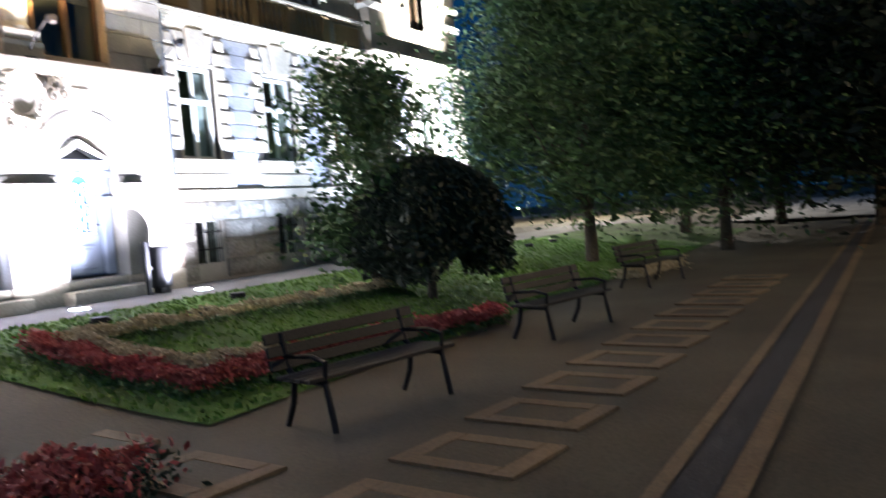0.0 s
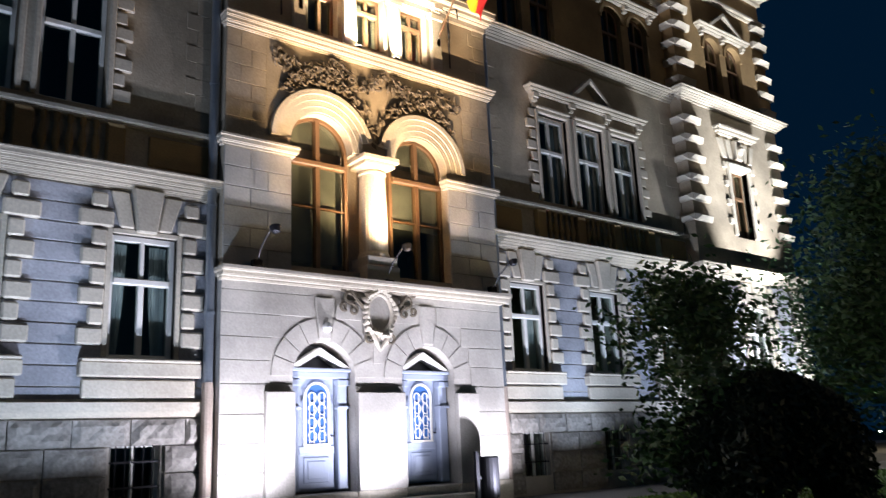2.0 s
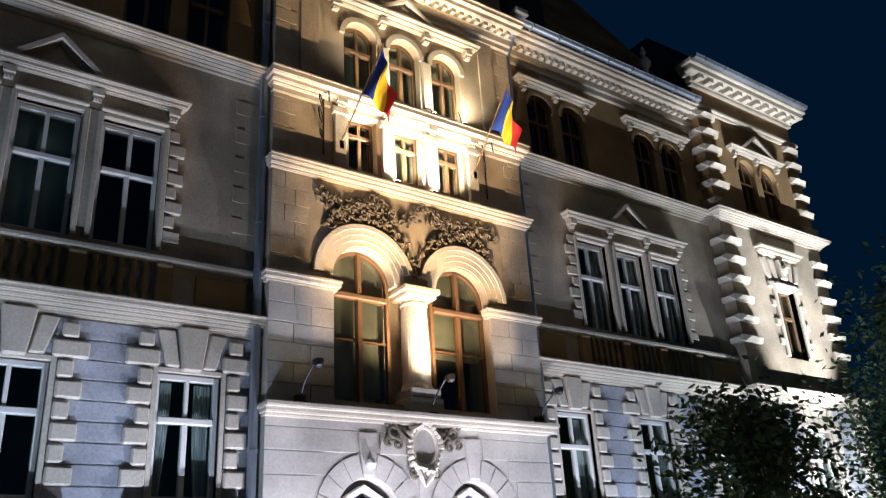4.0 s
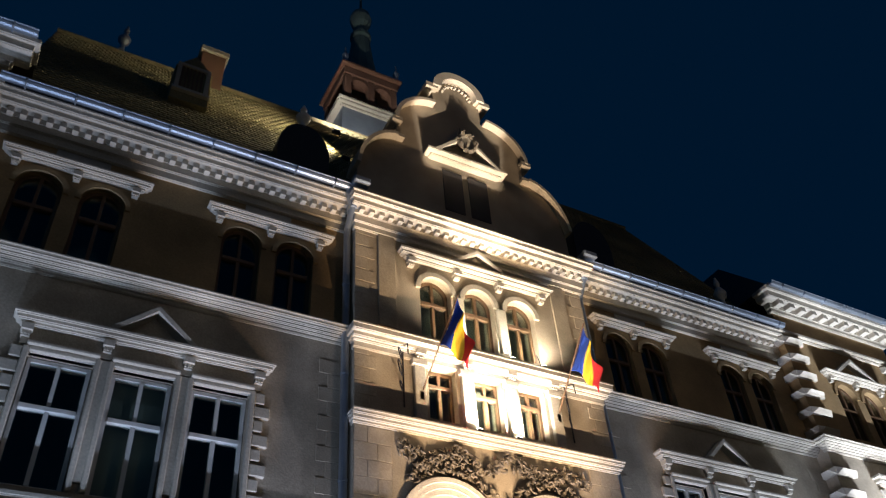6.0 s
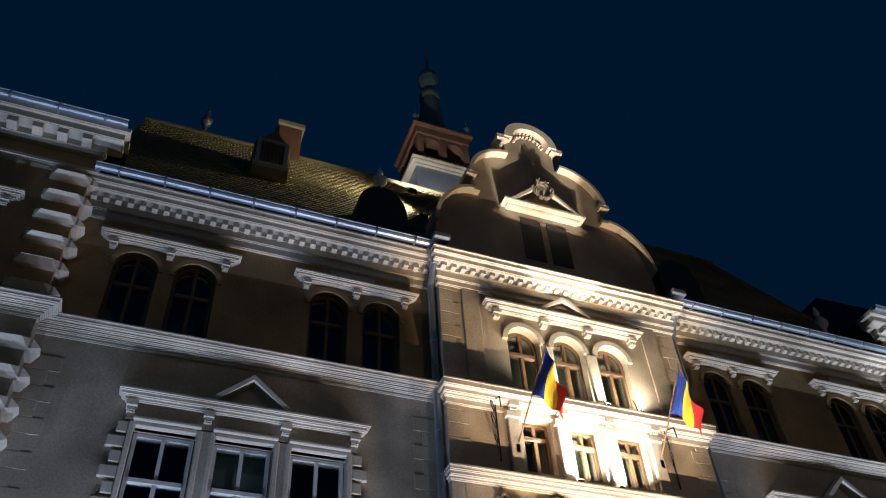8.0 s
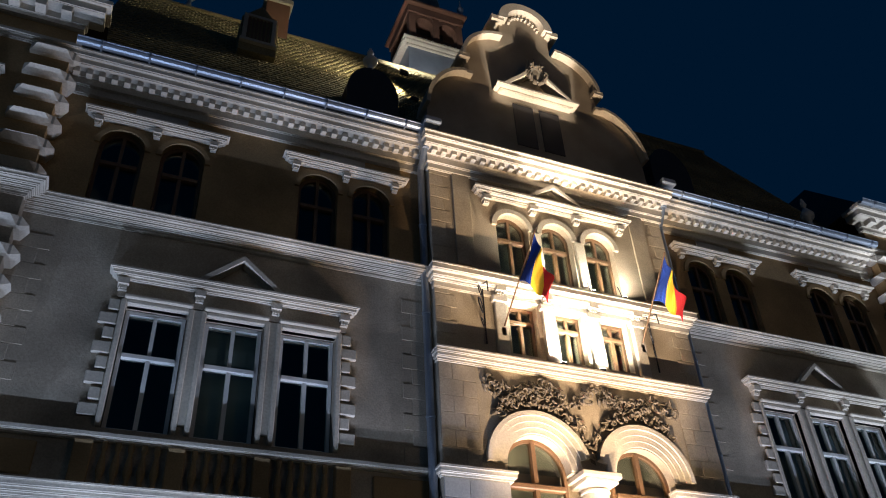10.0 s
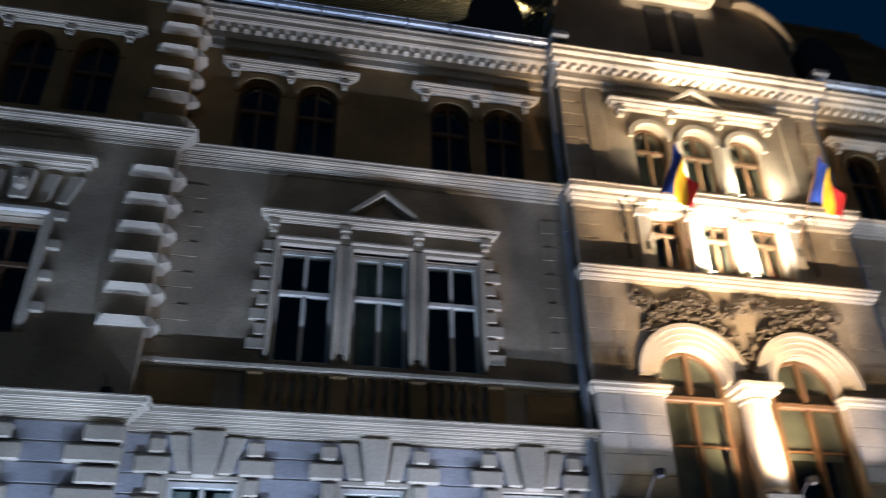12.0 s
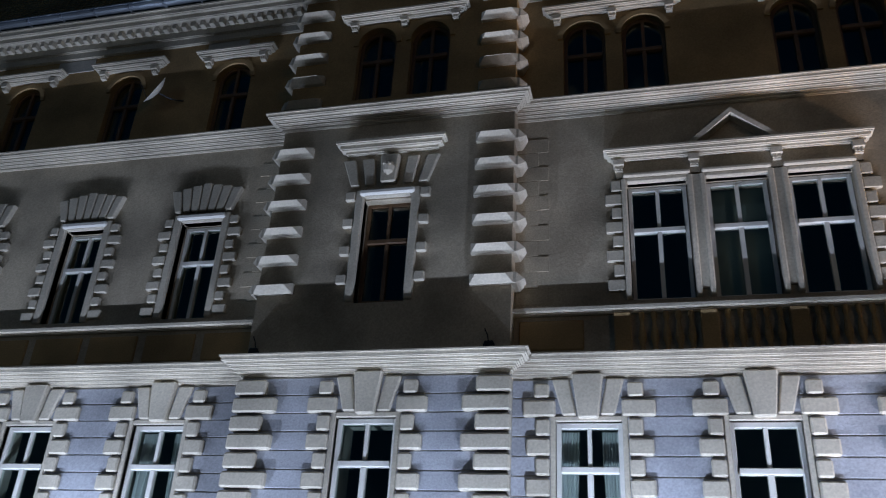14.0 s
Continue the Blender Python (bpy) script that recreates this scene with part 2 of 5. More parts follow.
def cells(bm, x0, x1, z0, z1, y0, y1, holes):
    """A slab with rectangular holes (xa, xb, za, zb) going through it."""
    xs = sorted({x0, x1, *[min(max(v, x0), x1) for h in holes for v in h[:2]]})
    zs = sorted({z0, z1, *[min(max(v, z0), z1) for h in holes for v in h[2:]]})
    for za, zb in zip(zs, zs[1:]):
        run = None
        for xa, xb in zip(xs, xs[1:]):
            mx, mz = (xa + xb) / 2, (za + zb) / 2
            solid = not any(h[0] < mx < h[1] and h[2] < mz < h[3] for h in holes)
            if solid:
                run = (run[0] if run else xa, xb)
            if run and (not solid or xb == xs[-1]):
                box(bm, run[0], run[1], y0, y1, za, zb)
                run = None


def arch_fill(bm, cx, hw, spring, top, y0, y1, n=18):
    """The two spandrels that turn a square head into a round one."""
    for s in (-1, 1):
        rim = [(cx + s * hw * math.cos(a), spring + (top - spring) * math.sin(a)) for a in np.linspace(0, math.pi / 2, n)]
        prism(bm, rim + [(cx + s * hw, top + 0.002)], y0, y1)


def courses(parent, material, x0, x1, zs, y0, y1, holes, gap=0.012):
    """Level courses with recessed joints, each stretch a block of its own."""
    for za, zb in zip(zs, zs[1:]):
        lo, hi = za + gap, zb - gap
        cuts = sorted((h[0], h[1]) for h in holes if h[2] < (za + zb) / 2 < h[3])
        edges = [x0] + [v for h in cuts for v in h] + [x1]
        for a, c in zip(edges[::2], edges[1::2]):
            if c - a > 0.02:
                part("course", boxes((a, c, y0, y1, lo, hi)), material, parent, bevel=0.006)


def cornice(bm, x0, x1, y, z0, steps, ends=(0, 0)):
    """Stacked mouldings with fine recessed fillets. steps: (height, projection); ends: how far it returns round a corner."""
    z = z0
    for h, p in steps:
        fillet = min(0.018, h * 0.3)
        for a, b, q in ((z, z + fillet, max(p - 0.03, p * 0.6)), (z + fillet, z + h, p)):
            box(bm, x0 - q * ends[0], x1 + q * ends[1], y - q, y + 0.1, a, b)
        z += h


def dentils(parent, x0, x1, y0, y1, z0, z1, w=0.13, gap=0.13):
    me = mesh_of("dentil", boxes((0, w, y0, y1, z0, z1)), TRIM, 0.008)
    x = x0
    while x + w <= x1:
        piece("dentil", me, parent, pose(x, 0, 0))
        x += w + gap


def thing(name, label, category, group="", kind="", at=None):
    ob = new(name)
    if at is not None:
        ob.matrix_basis = at
    return tagged(ob, label, category, group, kind)


def rise(x, y):
    """Height of the ground: a level path, then a bank up to the building."""
    t = min(1.0, max(0.0, (y + 9.0) / 6.5))
    return 0.57 * t * t * (3 - 2 * t)

# ---- the facade ----
PX, BX, RX, END = 3.34, 11.45, 16.9, -34.0
LBX, LRX = 11.57, 16.66
BAY, RIS, BACK = 0.35, -0.05, 0.85
G_BOT, G_TOP, GH = 3.40, 5.52, 0.56


def wall(name, label):
    return thing(name, label, "wall", kind="structure")


def bay_parts(name, x0, x1, centres, triple, pairs, singles, firsts):
    """A recessed wing wall with its three storeys and mouldings."""
    w = wall(name, "beige and grey stucco wing wall with stone mouldings, lit from below")
    g_holes = [(c - GH, c + GH, G_BOT, G_TOP) for c in centres] + [(c - 0.42, c + 0.42, 1.0, 2.02) for c in centres]
    part("ground_storey", (lambda b: (cells(b, x0, x1, 0.2, 6.43, BAY, BACK, g_holes), b)[1])(bmesh.new()), ASHLAR, w, "grey rendered ground storey")
    courses(w, BLUE_GREY, x0, x1, [2.59 + 0.335 * i for i in range(12)], BAY - 0.022, BAY, g_holes)
    b = bmesh.new()
    f_holes = []
    for c in triple:
        f_holes += [(c + d - 0.56, c + d + 0.56, 7.74, 10.16) for d in (-1.45, 0.0, 1.45)]
    f_holes += [(c - 0.5, c + 0.5, 7.74, 10.0) for c in firsts]
    cells(b, x0, x1, 6.43, 12.1, BAY, BACK, f_holes)
    part("first_storey", b, STUCCO, w)
    b = bmesh.new()
    arched = [c + d for c in pairs for d in (-0.62, 0.62)] + list(singles)
    cells(b, x0, x1, 12.1, 15.4, BAY, BACK, [(c - 0.45, c + 0.45, 12.45, 14.4) for c in arched])
    for c in arched:
        arch_fill(b, c, 0.45, 13.95, 14.4, BAY, BACK)
    part("top_storey", b, LAMPLIT_OCHRE, w, "ochre stucco top storey, its colour deepened with warm lamplight")
    b = bmesh.new()
    cornice(b, x0, x1, BAY, 6.30, [(0.06, 0.07), (0.06, 0.13), (0.05, 0.19), (0.06, 0.26), (0.08, 0.34), (0.04, 0.38)])
    part("lower_cornice", b, TRIM, w)
    b = bmesh.new()
    cornice(b, x0, x1, BAY, 11.85, [(0.07, 0.05), (0.05, 0.11), (0.05, 0.17), (0.05, 0.23), (0.07, 0.32), (0.04, 0.36)])
    part("upper_cornice", b, TRIM, w)
    b = bmesh.new()
    cornice(b, x0, x1, BAY, 15.15, [(0.2, 0.08), (0.2, 0.14), (0.16, 0.16), (0.14, 0.40), (0.12, 0.5), (0.06, 0.54)])
    dentils(w, x0 + 0.1, x1 - 0.1, BAY - 0.30, BAY - 0.1, 15.54, 15.68)
    part("eave_cornice", b, TRIM, w, "pale eave cornice with a row of dentils")
    b = bmesh.new()
    cornice(b, x0, x1, BAY, 2.43, [(0.06, 0.1), (0.18, 0.16), (0.05, 0.08)])
    part("plinth_band", b, TRIM, w)
    # panelled parapet under the first-floor windows
    b = bmesh.new()
    cornice(b, x0, x1, BAY, 7.46, [(0.05, 0.1), (0.08, 0.16)])
    part("sill_band", b, TRIM, w)
    n = max(2, round((x1 - x0) / 1.35))
    for i in range(n):
        a = x0 + (x1 - x0) * i / n
        if not any(abs(a + (x1 - x0) / n / 2 - c) < 2.3 for c in triple):
            part("parapet_panel", boxes((a + 0.1, a + (x1 - x0) / n - 0.1, BAY - 0.05, BAY + 0.02, 6.82, 7.38)), LAMPLIT_OCHRE, w, bevel=0.02)
    # shallow stones at the ends of the first storey
    st = [mesh_of("corner_stone", boxes((-v / 2, v / 2, -0.012, 0.01, 0, 0.325)), STUCCO, 0.006) for v in (0.62, 0.42)]
    for i in range(11):
        for sd, xe in ((1, x0), (-1, x1)):
            v = (0.62, 0.42)[i % 2]
            piece("corner_stone", st[i % 2], w, pose(xe + sd * (v / 2 + 0.02), BAY, 7.72 + 0.335 * i))
    # broad shallow frieze panels below the eave
    b = bmesh.new()
    m = max(1, round((x1 - x0) / 4.0))
    for i in range(m):
        a = x0 + (x1 - x0) * (i + 0.5) / m
        box(b, a - 0.55, a + 0.55, BAY - 0.03, BAY + 0.02, 14.75, 15.12)
    part("frieze_panel", b, ASHLAR, w)
    return w


def drapes(w, x, hw, z0, z1, y, width):
    """A pair of gathered curtains, drawn aside and flaring towards the sill."""
    for s in (-1, 1):
        b = bmesh.new()
        rows = []
        for j in range(7):
            v = j / 6
            rows.append([b.verts.new((x + s * (hw - width * (1.0 - 0.35 * v * v) * k / 20), y + 0.03 * math.sin(k * 1.9 + v), z1 + (z0 - z1) * v)) for k in range(21)])
        for p, q in zip(rows, rows[1:]):
            for k in range(20):
                b.faces.new((p[k], p[k + 1], q[k + 1], q[k]))
        c = part("curtain", b, CURTAIN, w, "white gathered curtain")
        c.modifiers.new("thick", "SOLIDIFY").thickness = 0.006


def window_ground(at, curtained):
    """A tall white two-light window with a transom, sill and panelled apron."""
    w = thing("window", "white-painted two-light window with transom" + (", pale curtains drawn aside" if curtained else ", dark glass"), "window", "ground-floor windows", "structure", at)
    h = G_TOP - G_BOT
    part("frame", boxes((-GH, -GH + 0.08, 0.1, 0.22, 0, h), (GH - 0.08, GH, 0.1, 0.22, 0, h), (-GH + 0.08, GH - 0.08, 0.1, 0.22, h - 0.09, h), (-GH + 0.08, GH - 0.08, 0.1, 0.22, 0, 0.07)), WHITE_PAINT, w, bevel=0.008)
    part("transom", boxes((-GH + 0.08, GH - 0.08, 0.06, 0.2, 1.27, 1.38)), WHITE_PAINT, w, bevel=0.015)
    part("mullion", boxes((-0.05, 0.05, 0.09, 0.2, 0.07, 1.27), (-0.035, 0.035, 0.1, 0.2, 1.38, h - 0.09)), WHITE_PAINT, w, bevel=0.01)
    for x0, x1, z0, z1 in ((-GH + 0.08, -0.05, 0.07, 1.27), (0.05, GH - 0.08, 0.07, 1.27), (-GH + 0.08, -0.035, 1.38, h - 0.09), (0.035, GH - 0.08, 1.38, h - 0.09)):
        part("pane", boxes((x0, x1, 0.15, 0.158, z0, z1)), GLASS, w)
    if curtained:
        drapes(w, 0.0, 0.50, 0.05, h - 0.1, 0.34, 0.3)
    part("outer_trim", boxes((-GH - 0.09, -GH, -0.05, 0.1, 0, h + 0.09), (GH, GH + 0.09, -0.05, 0.1, 0, h + 0.09), (-GH, GH, -0.05, 0.1, h, h + 0.09)), TRIM, w, bevel=0.012)
    part("sill", boxes((-1.0, 1.0, -0.2, 0.1, -0.32, -0.08), (-0.98, 0.98, -0.24, 0.1, -0.08, -0.02)), TRIM, w, bevel=0.02)
    part("apron", boxes((-0.93, 0.93, -0.11, 0.02, -0.66, -0.36)), TRIM, w, bevel=0.02)
    return w


def block_mesh(name, w, h, d, material=None, chamfer=0.035):
    return mesh_of(name, boxes((-w / 2, w / 2, -d, 0.03, 0, h)), material or TRIM, chamfer)


NARROW = block_mesh("quoin", 0.24, 0.285, 0.11, chamfer=0.03)
WIDE = block_mesh("quoin", 0.40, 0.285, 0.11, chamfer=0.03)
STEP_A = block_mesh("quoin", 0.56, 0.285, 0.11, chamfer=0.03)
STEP_B = block_mesh("quoin", 0.26, 0.25, 0.11, chamfer=0.03)


def solid(name, pts, y0, y1, chamfer=0.025, material=None):
    b = bmesh.new()
    prism(b, pts, y0, y1)
    return mesh_of(name, b, material or TRIM, chamfer)


KEY = solid("keystone", [(-0.17, 5.56), (0.17, 5.56), (0.27, 6.34), (-0.27, 6.34)], -0.16, 0.02)
WEDGES = [solid("voussoir", [(s * a, z) for a, z in pts][::s], -0.09, 0.03) for s in (1, -1) for pts in ([(0.20, 5.62), (0.44, 5.62), (0.62, 6.26), (0.32, 6.26)],)]


def ground_surround(parent, c, y):
    for i in range(6):
        z = 3.595 + 0.335 * i
        wide = i % 2 == 0
        for s in (-1, 1):
            x = c + s * (GH + 0.10 + (0.2 if wide else 0.12))
            piece("quoin", WIDE if wide else NARROW, parent, pose(x, y, z))
    for s in (-1, 1):
        piece("quoin", STEP_A, parent, pose(c + s * 0.84, y, 5.60))
        piece("quoin", STEP_B, parent, pose(c + s * 0.80, y, 5.935))
    piece("keystone", KEY, parent, pose(c, y, 0))
    for me in WEDGES:
        piece("voussoir", me, parent, pose(c, y, 0))


def sash(w, x, hw, z0, z1, tr, mat, y=0.14, arched=False, blind=False):
    """One light with frame, transom, mullion and panes."""
    b = boxes((x - hw, x - hw + 0.07, y, y + 0.09, z0, z1), (x + hw - 0.07, x + hw, y, y + 0.09, z0, z1), (x - hw + 0.07, x + hw - 0.07, y, y + 0.09, z0, z0 + 0.07))
    if arched:
        ring(b, x, z1, hw - 0.07, hw + 0.01, y, y + 0.09)
    else:
        box(b, x - hw + 0.07, x + hw - 0.07, y, y + 0.09, z1 - 0.07, z1)
    frame_part = part("frame", b, mat, w)
    if blind:
        part("blind", boxes((x - hw + 0.04, x + hw - 0.04, y + 0.26, y + 0.27, z0 + 0.02, z1 - 0.02)), BLIND, w, "dull green-grey blind behind the glass")
    part("transom", boxes((x - hw + 0.07, x + hw - 0.07, y - 0.04, y + 0.08, tr - 0.05, tr + 0.05)), mat, w, bevel=0.012)
    top = z1 + (hw - 0.05 if arched else -0.07)
    part("mullion", boxes((x - 0.04, x + 0.04, y - 0.02, y + 0.08, z0 + 0.07, tr - 0.05), (x - 0.035, x + 0.035, y - 0.01, y + 0.08, tr + 0.05, top)), mat, w)
    for a, c in ((x - hw + 0.07, x - 0.04), (x + 0.04, x + hw - 0.07)):
        part("pane", boxes((a, c, y + 0.04, y + 0.046, z0 + 0.07, tr - 0.05)), GLASS, frame_part)
        part("pane", boxes((a, c, y + 0.04, y + 0.046, tr + 0.05, z1 if arched else z1 - 0.07)), GLASS, frame_part)


def bracket(w, x, y0, z, width=0.2, h=0.22, d=0.2):
    b = bmesh.new()
    box(b, x - width / 2, x + width / 2, y0 - d, y0 + 0.02, z + h * 0.45, z + h)
    box(b, x - width * 0.38, x + width * 0.38, y0 - d * 0.6, y0 + 0.02, z, z + h * 0.45)
    for k in (-1, 0, 1):
        box(b, x + k * width * 0.28 - 0.018, x + k * width * 0.28 + 0.018, y0 - d * 0.75, y0 - d * 0.5, z + 0.02, z + h * 0.45)
    part("bracket", b, TRIM, w)


def pediment(w, x, hw, z0, z1, y0, d):
    b = bmesh.new()
    t = 0.09
    prism(b, [(x - hw, z0), (x, z1), (x, z1 - t * 1.2), (x - hw + t * 1.8, z0)], y0 - d, y0 + 0.03)
    prism(b, [(x + hw, z0), (x + hw - t * 1.8, z0), (x, z1 - t * 1.2), (x, z1)], y0 - d, y0 + 0.03)
    part("pediment", b, TRIM, w)


def window_triple(at, curtained):
    """Three tall lights in one stone frame under a bracketed hood with a small gable."""
    w = thing("window", "three-light first-floor window in a pale stone frame under a bracketed hood", "window", "triple windows", "structure", at)
    for x in (-1.45, 0.0, 1.45):
        sash(w, x, 0.54, 7.74, 10.14, 9.2, WHITE_PAINT, blind=x == 0.0 and not curtained)
        if curtained:
            drapes(w, x, 0.5, 7.76, 10.1, 0.42, 0.24)
        b = boxes((x - 0.66, x - 0.56, -0.1, 0.12, 7.74, 10.26), (x + 0.56, x + 0.66, -0.1, 0.12, 7.74, 10.26), (x - 0.56, x + 0.56, -0.1, 0.12, 10.16, 10.26))
        part("outer_trim", b, TRIM, w, bevel=0.02)
        part("head_moulding", boxes((x - 0.62, x + 0.62, -0.16, 0.0, 10.26, 10.34)), TRIM, w, bevel=0.02)
    for x in (-0.725, 0.725):
        part("pillar", boxes((x - 0.065, x + 0.065, -0.06, 0.14, 7.9, 10.26)), TRIM, w)
    b = boxes((-2.2, 2.2, -0.06, 0.02, 10.30, 10.64))
    part("frieze", b, STUCCO, w)
    b = bmesh.new()
    cornice(b, -2.12, 2.12, 0.0, 10.64, [(0.06, 0.16), (0.08, 0.24), (0.06, 0.3)], (1, 1))
    part("hood", b, TRIM, w)
    for x in (-2.14, -0.74, 0.74, 2.14):
        bracket(w, x, 0.0, 10.42)
    pediment(w, 0.0, 0.85, 10.84, 11.57, 0.0, 0.28)
    me_a, me_b = block_mesh("quoin", 0.2, 0.24, 0.07, chamfer=0.02), block_mesh("quoin", 0.32, 0.24, 0.07, chamfer=0.02)
    for i in range(8):
        for s in (-1, 1):
            if i % 2 == 0:
                piece("quoin", me_b, w, pose(s * (2.11 + 0.16), 0, 7.9 + 0.30 * i))
            else:
                piece("quoin", me_a, w, pose(s * (2.11 + 0.1), 0, 7.9 + 0.30 * i))
    q = bmesh.new()
    spin(q, [(0.05, 6.72), (0.05, 6.78), (0.035, 6.82), (0.075, 6.98), (0.06, 7.1), (0.03, 7.28), (0.05, 7.36), (0.05, 7.46)], 10)
    turned = mesh_of("baluster", q, LAMPLIT_OCHRE)
    for c in (-1.45, 0.0, 1.45):
        for k in range(5):
            piece("baluster", turned, w, pose(c - 0.42 + 0.21 * k, -0.07, 0))
    for c in (-2.2, -0.725, 0.725, 2.2):
        part("pedestal", boxes((c - 0.15, c + 0.15, -0.15, 0.02, 6.66, 7.46)), LAMPLIT_OCHRE, w, bevel=0.02)
    return w


def window_arched(at, count):
    """Round-headed top-floor lights under one straight hood."""
    w = thing("window", "round-headed top-floor window, dark glass, under a straight stone hood", "window", "top-floor windows", "structure", at)
    xs = (-0.62, 0.62) if count == 2 else (0.0,)
    for x in xs:
        sash(w, x, 0.44, 12.45, 13.95, 13.55, BROWN_PAINT, arched=True)
        part("glass_head", (lambda b: (prism(b, [(x + 0.36 * math.cos(a), 13.95 + 0.36 * math.sin(a)) for a in np.linspace(0, math.pi, 14)], 0.18, 0.186), b)[1])(bmesh.new()), GLASS, w)
        b = bmesh.new()
        ring(b, x, 13.95, 0.45, 0.56, -0.05, 0.02)
        part("arch_moulding", b, LAMPLIT_OCHRE, w)
    k = 1.24 if count == 2 else 0.78
    b = bmesh.new()
    cornice(b, -k, k, 0.0, 14.56, [(0.05, 0.12), (0.07, 0.2), (0.06, 0.26)], (1, 1))
    part("hood", b, TRIM, w)
    for x in ((-k + 0.05, 0, k - 0.05) if count == 2 else (-k + 0.05, k - 0.05)):
        bracket(w, x, 0.0, 14.36, 0.17, 0.2, 0.17)
    return w


def window_tall(at, style):
    """A single first-floor light with a stone frame and a hood or fan of voussoirs."""
    w = thing("window", "single tall first-floor window in a stone frame with a " + ("carved hood" if style else "fan of wedge stones"), "window", "first-floor windows", "structure", at)
    sash(w, 0.0, 0.48, 7.76, 9.98, 9.1, BROWN_PAINT if style else WHITE_PAINT, 0.2)
    part("outer_trim", boxes((-0.68, -0.5, -0.08, 0.2, 7.74, 10.2), (0.5, 0.68, -0.08, 0.2, 7.74, 10.2), (-0.5, 0.5, -0.08, 0.2, 10.0, 10.2)), TRIM, w, bevel=0.03)
    part("head_moulding", boxes((-0.58, 0.58, -0.15, 0.0, 10.04, 10.16)), WHITE_PAINT, w, bevel=0.03)
    for i in range(4 if style else 8):
        z, s2 = (8.1 + 0.62 * i, 0.2) if style else (7.8 + 0.3 * i, 0.2 if i % 2 else 0.3)
        me = block_mesh("quoin", s2, 0.2, 0.09, chamfer=0.02)
        for s in (-1, 1):
            piece("quoin", me, w, pose(s * (0.69 + s2 / 2), 0, z))
    if style:
        b = bmesh.new()
        cornice(b, -0.90, 0.90, 0.0, 11.06, [(0.07, 0.1), (0.1, 0.2), (0.08, 0.28)], (1, 1))
        part("hood", b, TRIM, w)
        for k, (a, t) in enumerate(((0.3, 0.36), (0.62, 0.78))):
            for s in (-1, 1):
                pts = [(s * a, 10.3), (s * (a + 0.2), 10.3), (s * (t + 0.26), 10.94), (s * t, 10.94)]
                part("voussoir", (lambda b: (prism(b, pts[::s], -0.08, 0.02), b)[1])(bmesh.new()), TRIM, w, bevel=0.02)
        b = bmesh.new()
        prism(b, [(-0.16, 10.3), (0.16, 10.3), (0.2, 10.98), (-0.2, 10.98)], -0.16, 0.02)
        part("keystone", b, TRIM, w, "carved mask keystone", 0.03)
        b = bmesh.new()
        spin(b, [(0.02, -0.16), (0.1, -0.1), (0.13, 0.02), (0.09, 0.12), (0.02, 0.16)], 10, (0, -0.17, 10.62))
        for s in (-1, 1):
            box(b, s * 0.06 - 0.03, s * 0.06 + 0.03, -0.31, -0.2, 10.64, 10.68)
        part("ornament", b, TRIM, w)
    else:
        for k in range(-3, 4):
            a, t = k * 0.2, k * 0.25
            pts = [(a - 0.085, 10.24), (a + 0.085, 10.24), (t + 0.11, 10.95 - 0.05 * abs(k)), (t - 0.11, 10.95 - 0.05 * abs(k))]
            part("voussoir", (lambda b: (prism(b, pts, -0.12, 0.02), b)[1])(bmesh.new()), TRIM, w, bevel=0.02)
    return w


def cellar(at):
    w = thing("cellar_window", "barred cellar window in the rough stone plinth", "window", "cellar windows", "structure", at)
    part("frame", boxes((-0.42, -0.36, 0.12, 0.2, 1.0, 2.02), (0.36, 0.42, 0.12, 0.2, 1.0, 2.02), (-0.36, 0.36, 0.12, 0.2, 1.95, 2.02), (-0.03, 0.03, 0.12, 0.2, 1.0, 1.95)), WHITE_PAINT, w)
    part("pane", boxes((-0.36, 0.36, 0.17, 0.176, 1.0, 1.95)), GLASS, w)
    for k in range(5):
        b = bmesh.new()
        tube(b, [(-0.3 + 0.15 * k, 0.06, 1.0), (-0.3 + 0.15 * k, 0.06, 2.02)], 0.012, 6)
        part("bar", b, IRON, w)
    for z in (1.3, 1.7):
        part("crossbar", boxes((-0.42, 0.42, 0.04, 0.055, z, z + 0.03)), IRON, w)
    return w


def rock_mesh(seed, w=0.86, h=0.42):
    """A stone with a drafted margin and a rough, bulging face."""
    rnd = random.Random(seed)
    b = bmesh.new()
    nx, nz = 8, 4
    grid = [[b.verts.new((-w / 2 + w * i / nx, -0.06 if i in (0, nx) or k in (0, nz) else -0.09 - 0.05 * rnd.random(), h * k / nz)) for k in range(nz + 1)] for i in range(nx + 1)]
    back = [[b.verts.new((-w / 2 + w * i / nx, 0.02, h * k / nz)) for k in (0, nz)] for i in (0, nx)]
    for i in range(nx):
        for k in range(nz):
            b.faces.new((grid[i][k], grid[i + 1][k], grid[i + 1][k + 1], grid[i][k + 1]))
    for i in range(nx):
        b.faces.new((grid[i][0], grid[i + 1][0], back[1][0], back[0][0]) if i == 0 and nx == 1 else (grid[i][0], grid[i + 1][0], back[0][0]))
        b.faces.new((grid[i][nz], grid[i + 1][nz], back[0][1]))
    b.faces.new((grid[nx][0], back[1][0], back[0][0]))
    b.faces.new((grid[nx][nz], back[1][1], back[0][1]))
    for i, q in ((0, 0), (nx, 1)):
        for k in range(nz):
            b.faces.new((grid[i][k], grid[i][k + 1], back[q][0]))
        b.faces.new((grid[i][nz], back[q][0], back[q][1]))
    return mesh_of("stone", b, ROCK)


ROCKS = [rock_mesh(s) for s in range(5)]


